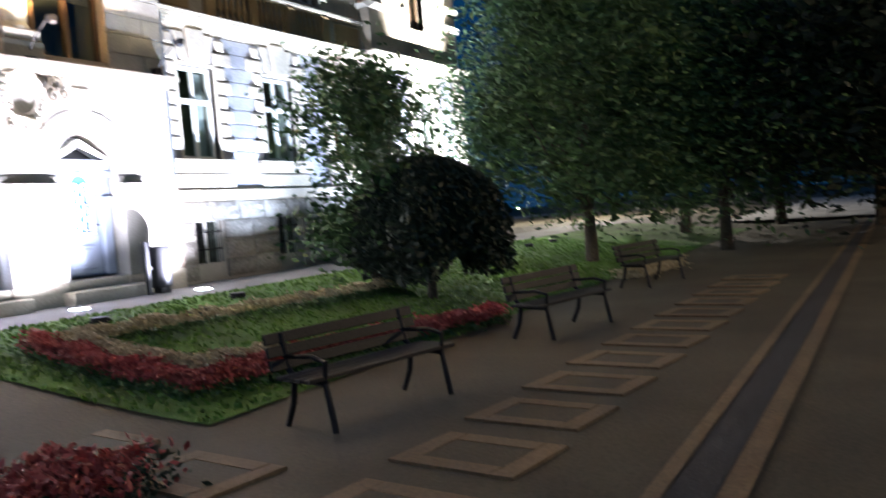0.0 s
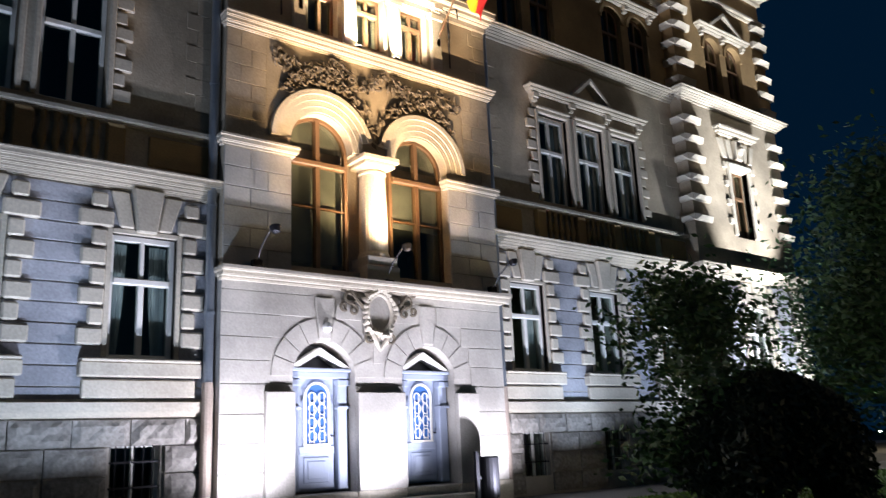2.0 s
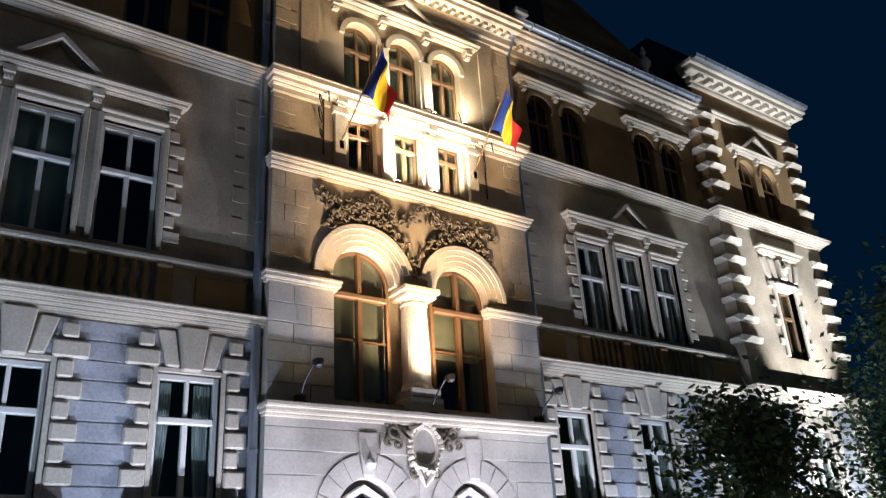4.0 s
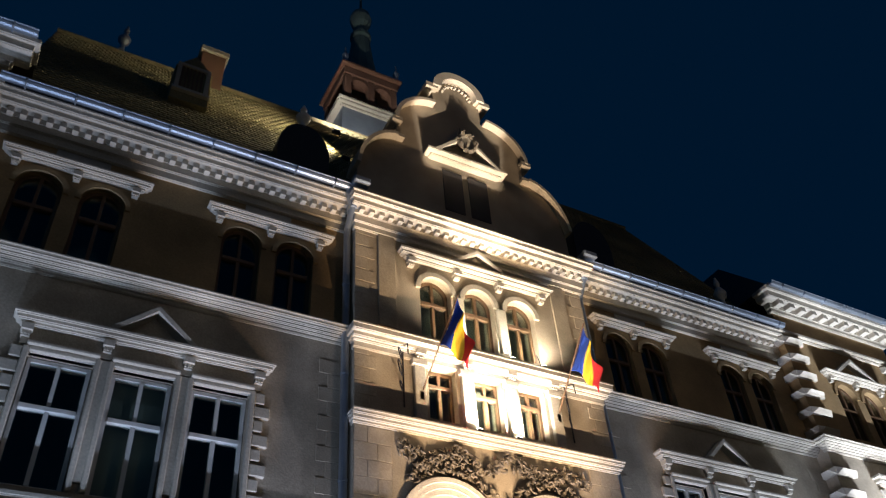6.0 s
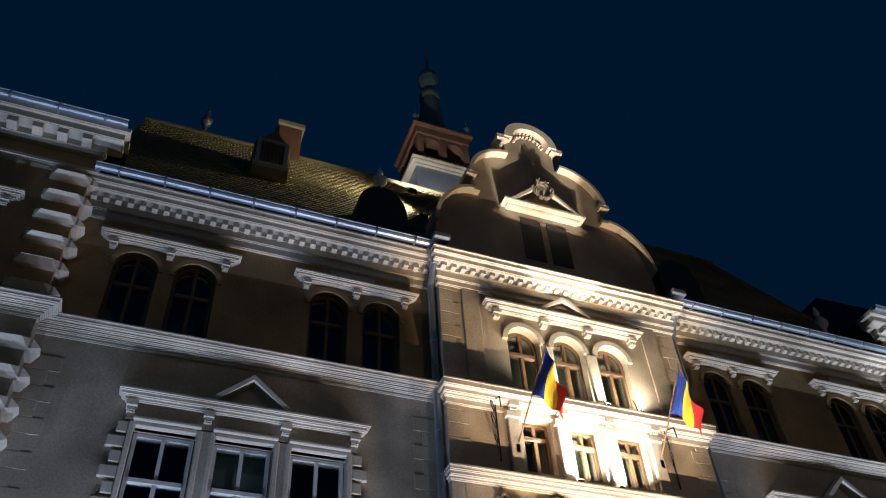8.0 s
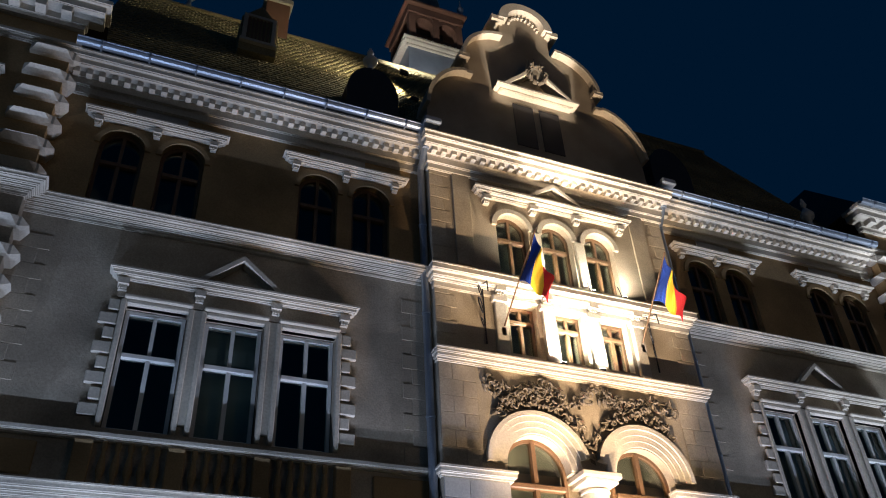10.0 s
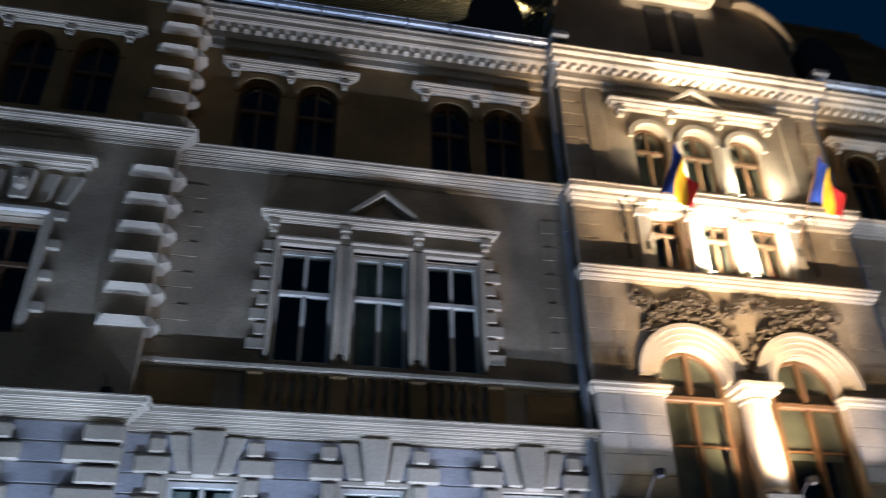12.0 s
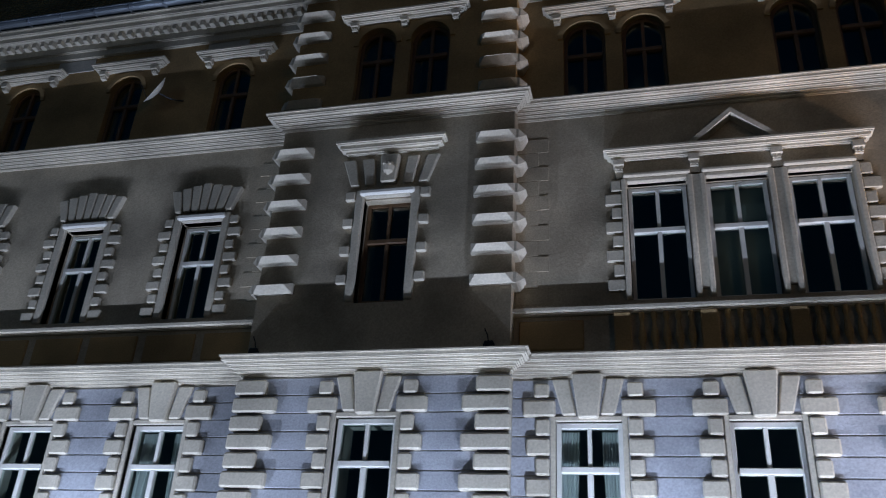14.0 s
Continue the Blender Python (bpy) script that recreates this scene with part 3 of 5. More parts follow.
def plinth_stones(parent, x0, x1, y, holes):
    """Rough stones of the plinth, in rows that stop at the cellar windows."""
    rnd = random.Random(int(x0 * 10) + 400)
    for r in range(4):
        z = 0.64 + 0.445 * r
        cut = sorted(h for h in holes) if z + 0.4 > 1.0 and z < 1.95 else []
        edges = [x0] + [e for h in cut for e in (h - 0.46, h + 0.46)] + [x1]
        for a, b in zip(edges[::2], edges[1::2]):
            n = max(1, round((b - a) / 0.88))
            w = (b - a) / n
            shift = 0.5 if r % 2 and n > 2 else 0.0
            runs = [(a + w * k, a + w * (k + 1)) for k in range(n)] if not shift else [(a, a + w / 2)] + [(a + w * (k + 0.5), a + w * (k + 1.5)) for k in range(n - 1)] + [(b - w / 2, b)]
            for p, q in runs:
                piece("stone", rnd.choice(ROCKS), parent, pose((p + q) / 2, y, z) @ Matrix.Diagonal(((q - p - 0.025) / 0.86, 1, 1, 1)))


LEFT_C = (-10.25, -7.42, -4.60)
FARL_C = tuple(-18.5 - 2.95 * k for k in range(5))
wall_bay_left = bay_parts("wall_bay_left", -LBX, -PX, LEFT_C, (-7.41,), (-9.54, -5.31), (), ())
wall_bay_right = bay_parts("wall_bay_right", PX, BX, tuple(-c for c in LEFT_C), (7.41,), (9.54, 5.31), (), ())
wall_wing_left = bay_parts("wall_wing_left", END, -LRX, FARL_C, (), (), FARL_C, FARL_C)


def risalit(name, x0, x1, c, dz=0.0, gabled=False):
    """A projecting corner block with stacked quoins and its own, higher eave."""
    w = wall(name, "projecting stucco corner block with stacked stone quoins")
    holes = [(c - GH, c + GH, G_BOT, G_TOP), (c - 0.42, c + 0.42, 1.0, 2.02)]
    b = bmesh.new()
    cells(b, x0, x1, 0.2, 6.43, RIS, BACK, holes)
    part("ground_storey", b, ASHLAR, w, "grey rendered ground storey")
    courses(w, BLUE_GREY, x0, x1, [2.59 + 0.335 * i for i in range(12)], RIS - 0.022, RIS, holes)
    b = bmesh.new()
    cells(b, x0, x1, 6.43, 12.1, RIS, BACK, [(c - 0.5, c + 0.5, 7.74, 10.0)])
    part("first_storey", b, STUCCO, w)
    b = bmesh.new()
    cells(b, x0, x1, 12.1, 16.9 + dz, RIS, BACK, [(c + d - 0.45, c + d + 0.45, 12.60, 14.55) for d in (-0.62, 0.62)])
    for d in (-0.62, 0.62):
        arch_fill(b, c + d, 0.45, 14.10, 14.55, RIS, BACK)
    part("top_storey", b, LAMPLIT_OCHRE, w, "ochre stucco top storey, its colour deepened with warm lamplight")
    for nm, z, steps in (("lower_cornice", 6.30, [(0.06, 0.07), (0.06, 0.13), (0.05, 0.19), (0.06, 0.26), (0.08, 0.34), (0.04, 0.38)]), ("upper_cornice", 11.88, [(0.07, 0.05), (0.05, 0.11), (0.05, 0.17), (0.05, 0.23), (0.07, 0.32), (0.04, 0.36)]), ("plinth_band", 2.43, [(0.06, 0.1), (0.18, 0.16), (0.05, 0.08)]), ("string_band", 15.9, [(0.08, 0.08), (0.1, 0.16)]), ("eave_cornice", 16.8 + dz, [(0.12, 0.1), (0.2, 0.14), (0.2, 0.45), (0.14, 0.55)])):
        b = bmesh.new()
        cornice(b, x0, x1, RIS, z, steps, (1, 1))
        if nm == "eave_cornice":
            dentils(w, x0, x1, RIS - 0.4, RIS, 16.95 + dz, 17.12 + dz, 0.22, 0.3)
        part(nm, b, TRIM, w)
    def faceted(width, x_side):
        b = bmesh.new()
        h, d = 0.21, 0.24
        base = [b.verts.new(v) for v in ((-width / 2, -0.10, 0), (width / 2, -0.10, 0), (width / 2, -0.10, h), (-width / 2, -0.10, h))]
        rim = [b.verts.new(v) for v in ((-width / 2, 0.03, 0), (width / 2, 0.03, 0), (width / 2, 0.03, h), (-width / 2, 0.03, h))]
        nose = [b.verts.new((-width / 2 + 0.13, -d, h * 0.62)), b.verts.new((width / 2 - 0.13, -d, h * 0.62))]
        b.faces.new((base[0], base[1], nose[1], nose[0]))
        b.faces.new((base[2], base[3], nose[0], nose[1]))
        b.faces.new((base[1], base[2], nose[1]))
        b.faces.new((base[3], base[0], nose[0]))
        for k in range(4):
            b.faces.new((base[k], rim[k], rim[(k + 1) % 4], base[(k + 1) % 4]))
        b.faces.new(rim)
        return mesh_of("quoin", b, TRIM)

    long_q, short_a, short_b = faceted(0.82, 0), block_mesh("quoin", 0.86, 0.285, 0.14, chamfer=0.035), block_mesh("quoin", 0.62, 0.285, 0.14, chamfer=0.035)
    side_q = faceted(0.5, 0)
    for s, xe in ((1, x0), (-1, x1)):
        for i in range(6):
            piece("quoin", long_q, w, pose(xe + s * 0.36, RIS, 7.98 + 0.635 * i))
            piece("quoin", side_q, w, pose(xe, RIS + 0.16, 7.98 + 0.635 * i, 0, 0, -90 if s > 0 else 90))
        for i in range(6):
            piece("quoin", long_q, w, pose(xe + s * 0.36, RIS, 12.45 + 0.635 * i))
            piece("quoin", side_q, w, pose(xe, RIS + 0.16, 12.45 + 0.635 * i, 0, 0, -90 if s > 0 else 90))
        for i in range(10):
            piece("quoin", short_b if i % 2 else short_a, w, pose(xe + s * (0.25 if i % 2 else 0.37), RIS, 2.92 + 0.335 * i))
    plinth_stones(w, x0, x1, RIS, (c,))
    ground_surround(w, c, RIS)
    window_ground(pose(c, RIS, G_BOT), False)
    cellar(pose(c, RIS, 0))
    window_tall(pose(c, RIS, 0.03), True)
    top = window_arched(pose(c, RIS, 0.15), 2)
    if gabled:
        pediment(top, 0.0, 0.95, 14.74, 15.42, 0.0, 0.26)
    return w


wall_risalit_left = risalit("wall_risalit_left", -LRX, -LBX, -14.12, -0.2)
wall_risalit_right = risalit("wall_risalit_right", BX, RX, 14.17, 0.0, True)
for w, cs, x0, x1 in ((wall_bay_left, LEFT_C, -LBX, -PX), (wall_bay_right, tuple(-c for c in LEFT_C), PX, BX), (wall_wing_left, FARL_C, END, -LRX)):
    plinth_stones(w, x0, x1, BAY, cs)
    for i, c in enumerate(cs):
        ground_surround(w, c, BAY)
        window_ground(pose(c, BAY, G_BOT), i % 2 == 0)
        cellar(pose(c, BAY, 0))
for s in (-1, 1):
    window_triple(pose(s * 7.41, BAY, 0), s > 0)
    window_arched(pose(s * 9.54, BAY, 0), 2)
    window_arched(pose(s * 5.31, BAY, 0), 2)
for c in FARL_C:
    window_tall(pose(c, BAY, 0), False)
    window_arched(pose(c, BAY, 0), 1)

# ---- the portal ----
portal = wall("wall_portal", "projecting portal bay of beige stone under a curved gable, floodlit")
DC, DH = 1.24, 0.68
b = bmesh.new()
d_holes = [(s * DC - DH, s * DC + DH, 0.2, 3.80) for s in (-1, 1)]
cells(b, -PX, PX, 0.2, 5.05, 0.0, BACK, d_holes)
for s in (-1, 1):
    arch_fill(b, s * DC, DH, 3.12, 3.80, 0.0, BACK)
part("ground_storey", b, ASHLAR, portal, "pale ashlar ground storey with two arched doorways")
low = [0.95, 1.45, 1.95, 2.45, 2.98]
courses(portal, ASHLAR, -PX, PX, low, -0.02, 0.0, d_holes, 0.007)
high = [2.98, 3.4, 3.82, 4.24, 4.66, 5.04]
for za, zb in zip(high, high[1:]):
    # the courses stop against the outer rim of the voussoirs
    reach = math.sqrt(max(0.0, 1.15 ** 2 - max(0.0, za - 3.12) ** 2))
    rim = [(-DC - reach, DC + reach, za, zb)] if DC - reach < 0.12 else [(s * DC - reach, s * DC + reach, za, zb) for s in (-1, 1)]
    courses(portal, ASHLAR, -PX, PX, [za, zb], -0.02, 0.0, rim if reach > 0.05 else [], 0.007)
for s in (-1, 1):
    for i in range(9):
        b = bmesh.new()
        ring(b, s * DC, 3.12, DH + 0.01, DH + 0.44, -0.024, 0.01, 180 * i / 9 + 0.8, 180 * (i + 1) / 9 - 0.8, 3)
        part("voussoir", b, ASHLAR, portal)
    b = bmesh.new()
    prism(b, [(s * DC - 0.13, 3.84), (s * DC + 0.13, 3.84), (s * DC + 0.2, 4.64), (s * DC - 0.2, 4.64)], -0.05, 0.01)
    part("keystone", b, ASHLAR, portal, bevel=0.01)
for x0, x1 in ((-2.5, -DC - DH), (-DC + DH, DC - DH), (DC + DH, 2.5)):
    part("door_pier", boxes((x0, x1, -0.12, 0.0, 1.0, 2.84)), ASHLAR, portal, "smooth pier beside the doorway", 0.012)
part("base_course", boxes((-PX - 0.06, -DC - DH, -0.08, 0.02, 0.3, 1.0), (-DC + DH, DC - DH, -0.08, 0.02, 0.3, 1.0), (DC + DH, PX + 0.06, -0.08, 0.02, 0.3, 1.0)), TRIM, portal, bevel=0.02)
b = bmesh.new()
cornice(b, -PX, PX, 0.0, 4.82, [(0.05, 0.12), (0.08, 0.24), (0.08, 0.36)], (0.3, 0.3))
part("ledge", b, TRIM, portal, "weathered stone ledge that carries floodlights")
# first floor with two great arched windows
AC, AH, AS = 1.25, 0.72, 7.73
b = bmesh.new()
cells(b, -PX, PX, 5.05, 10.0, 0.0, BACK, [(-AC - AH, AC + AH, 5.22, AS), (-AC - AH, -AC + AH, AS, AS + AH), (AC - AH, AC + AH, AS, AS + AH)])
for s in (-1, 1):
    arch_fill(b, s * AC, AH, AS, AS + AH, 0.0, BACK)
part("first_storey", b, STUCCO, portal, "beige stone wall with two great arches")
for s in (-1, 1):
    x0, x1 = sorted((s * PX, s * (AC + AH)))
    for i in range(6):
        za, cut = 5.06 + 0.385 * i, x0 + (x1 - x0) * (0.38 if i % 2 else 0.64)
        courses(portal, ASHLAR, x0, cut - 0.006, [za, za + 0.385], -0.05, 0.0, [], 0.007)
        courses(portal, ASHLAR, cut + 0.006, x1, [za, za + 0.385], -0.05, 0.0, [], 0.007)
    x0, x1 = sorted((s * (PX - 0.01), s * 2.5))
    for i in range(6):
        za, cut = 7.62 + 0.365 * i, x0 + (x1 - x0) * (0.35 if i % 2 else 0.62)
        courses(portal, STUCCO, x0, cut - 0.005, [za, za + 0.365], -0.016, 0.0, [], 0.006)
        courses(portal, STUCCO, cut + 0.005, x1, [za, za + 0.365], -0.016, 0.0, [], 0.006)
b = bmesh.new()
for s in (-1, 1):
    x0, x1 = sorted((s * (PX + 0.02), s * (AC + AH - 0.04)))
    cornice(b, x0, x1, 0.0, 7.37, [(0.06, 0.07), (0.08, 0.14), (0.06, 0.17)], (0.6, 0.6))
part("impost_band", b, TRIM, portal)
for s in (-1, 1):
    b = bmesh.new()
    for r0, r1, d in ((0.72, 0.84, 0.03), (0.84, 0.96, 0.06), (0.96, 1.08, 0.09), (1.08, 1.18, 0.13)):
        ring(b, s * AC, AS + 0.03, r0, r1 if not (r1 > 1.2) else 1.2, -d, 0.02, 0 if s > 0 else (0 if r1 < 1.0 else 14), 180 if s < 0 else (180 if r1 < 1.0 else 166), 28)
    part("archivolt", b, TRIM, portal, "moulded stone arch")
b = boxes((-0.40, 0.40, -0.28, 0.4, 5.0, 5.36), (-0.36, 0.36, -0.26, 0.4, 5.36, 5.56))
part("column_base", b, TRIM, portal, bevel=0.02)
b = bmesh.new()
spin(b, [(0.34, 5.54), (0.33, 5.62), (0.30, 5.68), (0.30, 6.4), (0.275, 7.34), (0.30, 7.36), (0.30, 7.40), (0.27, 7.42), (0.33, 7.5)], 28, (0, 0.08, 0))
part("column", b, TRIM, portal, "plain round stone column")
part("capital", boxes((-0.38, 0.38, -0.26, 0.4, 7.5, 7.6), (-0.45, 0.45, -0.32, 0.4, 7.6, 7.72)), TRIM, portal, bevel=0.02)
part("arch_pier", boxes((-0.53, 0.53, 0.36, BACK, 5.22, 7.73)), STUCCO, portal)
# ornament between and above the arches
rnd = random.Random(5)
b = bmesh.new()
for k in range(620):
    x = rnd.uniform(-2.35, 2.35)
    lo = AS + 0.05 + math.sqrt(max(0.0, 1.24 ** 2 - (abs(x) - AC) ** 2))
    z = rnd.uniform(max(lo, 8.0), 9.72)
    vine = abs(z - (9.42 + 0.12 * math.sin(4.2 * x))) < 0.2 or z - lo < 0.3
    if z < lo + 0.02 or not vine or (z < 8.9 and abs(x) > 2.2):
        continue
    a, s = rnd.uniform(0, 6.28), rnd.uniform(0.05, 0.1)
    if k % 3 == 0:
        # a curling stem
        pts = []
        for i in range(7):
            t = i / 6 * 4.2
            r = s * (1.3 - 0.24 * t)
            pts.append((x + r * math.cos(a + t), -0.04 - 0.07 * math.sin(i / 6 * 3.1), z + r * math.sin(a + t)))
        tube(b, pts, [0.012, 0.024, 0.03, 0.028, 0.024, 0.018, 0.01], 5)
    else:
        # an undercut leaf, its tip curling away from the wall
        u, w = Vector((math.cos(a), 0, math.sin(a))), Vector((-math.sin(a), 0, math.cos(a)))
        c = Vector((x, 0, z))
        rim = [c - u * s * 1.1 + Vector((0, -0.02, 0)), c + w * s * 0.62 + Vector((0, -0.06, 0)), c + u * s * 1.25 + Vector((0, -0.12, 0)), c - w * s * 0.62 + Vector((0, -0.06, 0))]
        mid = b.verts.new(c + Vector((0, -0.095, 0)))
        low_mid = b.verts.new(c + Vector((0, 0.0, 0)))
        vs = [b.verts.new(p) for p in rim]
        for i in range(4):
            b.faces.new((vs[i], vs[(i + 1) % 4], mid))
            b.faces.new((vs[(i + 1) % 4], vs[i], low_mid))
part("foliage_relief", b, DARK_TRIM, portal, "dark carved leaf relief")
b = bmesh.new()
cornice(b, -PX, PX, 0.0, 9.82, [(0.06, 0.08), (0.08, 0.16), (0.06, 0.22), (0.05, 0.26)], (0.4, 0.4))
part("middle_cornice", b, TRIM, portal)
# mezzanine and top floor
b = bmesh.new()
cells(b, -PX, PX, 10.0, 12.1, 0.0, BACK, [(c - 0.36, c + 0.36, 10.3, 11.62) for c in (-1.2, 0.0, 1.2)])
part("mezzanine", b, STUCCO, portal)
b = bmesh.new()
tri = (-1.22, 0.0, 1.22)
cells(b, -PX, PX, 12.1, 15.6, 0.0, BACK, [(c - 0.43, c + 0.43, 12.42, 14.2) for c in tri])
for c in tri:
    arch_fill(b, c, 0.43, 13.77, 14.2, 0.0, BACK)
part("top_storey", b, STUCCO, portal)
b = bmesh.new()
cornice(b, -PX, PX, 0.0, 11.64, [(0.14, 0.06), (0.05, 0.13), (0.1, 0.22), (0.12, 0.34), (0.05, 0.36)], (0.45, 0.45))
part("upper_cornice", b, TRIM, portal)
b = bmesh.new()
cornice(b, -PX, PX, 0.0, 15.08, [(0.16, 0.08), (0.2, 0.14), (0.14, 0.18), (0.14, 0.42), (0.12, 0.52), (0.06, 0.56)], (0.5, 0.5))
dentils(portal, -PX, PX, -0.33, -0.1, 15.46, 15.58)
part("eave_cornice", b, TRIM, portal, "pale eave cornice with a row of dentils")
for s in (-1, 1):
    for k in range(8):
        wq = 0.5 if k % 2 else 0.36
        x0, x1 = sorted((s * PX, s * (PX - wq)))
        part("corner_stone", boxes((x0, x1, -0.014, 0.005, 12.45 + 0.36 * k, 12.79 + 0.36 * k)), STUCCO, portal, bevel=0.008)
        if k < 5:
            part("corner_stone", boxes((x0, x1, -0.014, 0.005, 10.2 + 0.33 * k, 10.51 + 0.33 * k)), STUCCO, portal, bevel=0.008)
    x0, x1 = sorted((s * 2.3, s * 2.75))
    part("pilaster", boxes((x0, x1, -0.05, 0.005, 12.4, 15.1)), STUCCO, portal, bevel=0.01)
windows_m = thing("window", "three narrow mezzanine windows in a stone frame, brightly floodlit", "window", "", "structure")
for c in (-1.2, 0.0, 1.2):
    sash(windows_m, c, 0.35, 10.32, 11.6, 11.2, BROWN_PAINT, 0.18)
for c in (-1.8, -0.6, 0.6, 1.8):
    part("pillar", boxes((c - 0.14, c + 0.14, -0.1, 0.03, 10.2, 11.62), (c - 0.19, c + 0.19, -0.14, 0.03, 11.5, 11.66)), TRIM, windows_m, bevel=0.015)
    bracket(windows_m, c, 0.0, 11.66, 0.24, 0.2, 0.22)
windows_t = thing("window", "three round-headed top windows under a stone hood with a small gable, floodlit", "window", "", "structure")
for c in tri:
    sash(windows_t, c, 0.42, 12.42, 13.77, 13.5, BROWN_PAINT, 0.18, True)
    part("glass_head", (lambda q: (prism(q, [(c + 0.35 * math.cos(a), 13.77 + 0.35 * math.sin(a)) for a in np.linspace(0, math.pi, 14)], 0.22, 0.226), q)[1])(bmesh.new()), GLASS, windows_t)
    q = bmesh.new()
    ring(q, c, 13.77, 0.43, 0.56, -0.07, 0.02)
    part("arch_moulding", q, TRIM, windows_t)
for c in (-0.61, 0.61):
    part("pillar", boxes((c - 0.12, c + 0.12, -0.09, 0.03, 12.42, 13.75)), TRIM, windows_t, bevel=0.02)
q = bmesh.new()
cornice(q, -1.95, 1.95, 0.0, 14.55, [(0.06, 0.12), (0.08, 0.22), (0.07, 0.28)], (1, 1))
part("hood", q, TRIM, windows_t)
for c in (-1.9, -0.62, 0.62, 1.9):
    bracket(windows_t, c, 0.0, 14.32)
pediment(windows_t, 0.0, 0.8, 14.78, 15.34, 0.0, 0.26)
great = thing("window", "pair of great arched windows with brown glazing bars, light room behind", "window", "", "structure")
for s in (-1, 1):
    c = s * AC
    q = boxes((c - AH, c - AH + 0.07, 0.22, 0.32, 5.22, AS), (c + AH - 0.07, c + AH, 0.22, 0.32, 5.22, AS), (c - 0.045, c + 0.045, 0.18, 0.32, 5.22, AS + AH - 0.06))
    ring(q, c, AS, AH - 0.07, AH, 0.22, 0.32, n=24)
    part("frame", q, BROWN_PAINT, great)
    part("blind", boxes((c - AH + 0.02, c + AH - 0.02, 0.40, 0.41, 5.9 + 0.5 * s, AS + AH - 0.05)), SHADE_CLOTH, great, "stained pale roller cloth behind the glass")
    part("transom", boxes((c - AH + 0.07, c + AH - 0.07, 0.15, 0.32, 7.38, 7.5)), BROWN_PAINT, great, bevel=0.02)
    part("glazing_bar", boxes((c - AH + 0.07, c - 0.045, 0.24, 0.30, 6.5, 6.54), (c + 0.045, c + AH - 0.07, 0.24, 0.30, 6.5, 6.54)), BROWN_PAINT, great)
    for a0, a1 in ((c - AH + 0.07, c - 0.045), (c + 0.045, c + AH - 0.07)):
        part("pane", boxes((a0, a1, 0.27, 0.276, 5.22, 7.38)), GLASS, great)
    part("glass_head", (lambda q: (prism(q, [(c + 0.65 * math.cos(a), AS + 0.65 * math.sin(a)) for a in np.linspace(0, math.pi, 18)], 0.27, 0.276), q)[1])(bmesh.new()), GLASS, great)

# ---- curved gable ----
gable = wall("wall_gable", "curved stone gable with scrolled shoulders above the portal eave")


def arc(cx, cz, rx, rz, a0, a1, n=12):
    return [(cx + rx * math.cos(radians(a)), cz + rz * math.sin(radians(a))) for a in np.linspace(a0, a1, n)]


half = [(3.3, 15.8), (3.3, 17.0)] + arc(2.1, 17.0, 1.2, 1.85, 10, 88) + [(2.12, 18.95), (2.12, 19.6)] + arc(0.82, 19.6, 1.3, 1.3, 4, 88) + [(0.82, 20.95), (0.82, 21.75)] + arc(0.0, 21.75, 0.78, 0.85, 4, 88)
b = bmesh.new()
prism(b, [(x, z) for x, z in half] + [(-x, z) for x, z in half[::-1]], 0.0, 0.45)
part("gable_wall", b, STUCCO, gable)
b = bmesh.new()
for s in (-1, 1):
    for pts in (arc(2.1, 17.0, 1.2, 1.85, 8, 88), arc(0.82, 19.6, 1.3, 1.3, 0, 88)):
        pts = [(s * x, z) for x, z in pts]
        for p, q in zip(pts, pts[1:]):
            n = Vector((q[0] - p[0], q[1] - p[1])).normalized()
            n = Vector((n.y, -n.x)) * (0.11 if s > 0 else -0.11)
            prism(b, [p, q, (q[0] + n.x, q[1] + n.y), (p[0] + n.x, p[1] + n.y)], -0.24, 0.5)
    x0, x1 = sorted((s * 0.72, s * 1.12))
    box(b, x0, x1, -0.2, 0.5, 21.68, 21.86)
    x0, x1 = sorted((s * 2.0, s * 2.32))
    box(b, x0, x1, -0.22, 0.5, 19.5, 19.66)
    x0, x1 = sorted((s * 1.95, s * 2.3))
    box(b, x0, x1, -0.2, 0.5, 18.84, 18.96)
ring(b, 0, 21.78, 0.62, 0.90, -0.26, 0.5, n=24)
part("coping", b, TRIM, gable, "moulded pale stone coping")
b = bmesh.new()
for k in range(11):
    a = radians(15 + 15 * k)
    box(b, 0.5 * math.cos(a) - 0.035, 0.5 * math.cos(a) + 0.035, -0.1, 0.02, 21.74 + 0.5 * math.sin(a) - 0.035, 21.74 + 0.5 * math.sin(a) + 0.035)
part("bead_row", b, TRIM, gable)
pediment(gable, 0.0, 1.08, 18.72, 19.75, 0.0, 0.34)
b = bmesh.new()
cornice(b, -0.95, 0.95, 0.0, 18.56, [(0.07, 0.2), (0.09, 0.34)], (1, 1))
part("pediment_base", b, TRIM, gable)
b = bmesh.new()
rnd = random.Random(3)
for k in range(26):
    a = 2 * math.pi * k / 26
    x, z = 0.30 * math.cos(a), 19.42 + 0.34 * math.sin(a)
    tube(b, [(x, -0.3, z), (x + rnd.uniform(-0.13, 0.13), -0.42, z + rnd.uniform(-0.1, 0.14))], [0.06, 0.02], 5)
for x, h in ((-0.2, 0.25), (0, 0.38), (0.2, 0.25)):
    tube(b, [(x, -0.3, 19.7), (x, -0.34, 19.7 + h)], [0.05, 0.015], 6)
part("wreath", b, DARK_TRIM, gable, "carved stone wreath and crest")
b = bmesh.new()
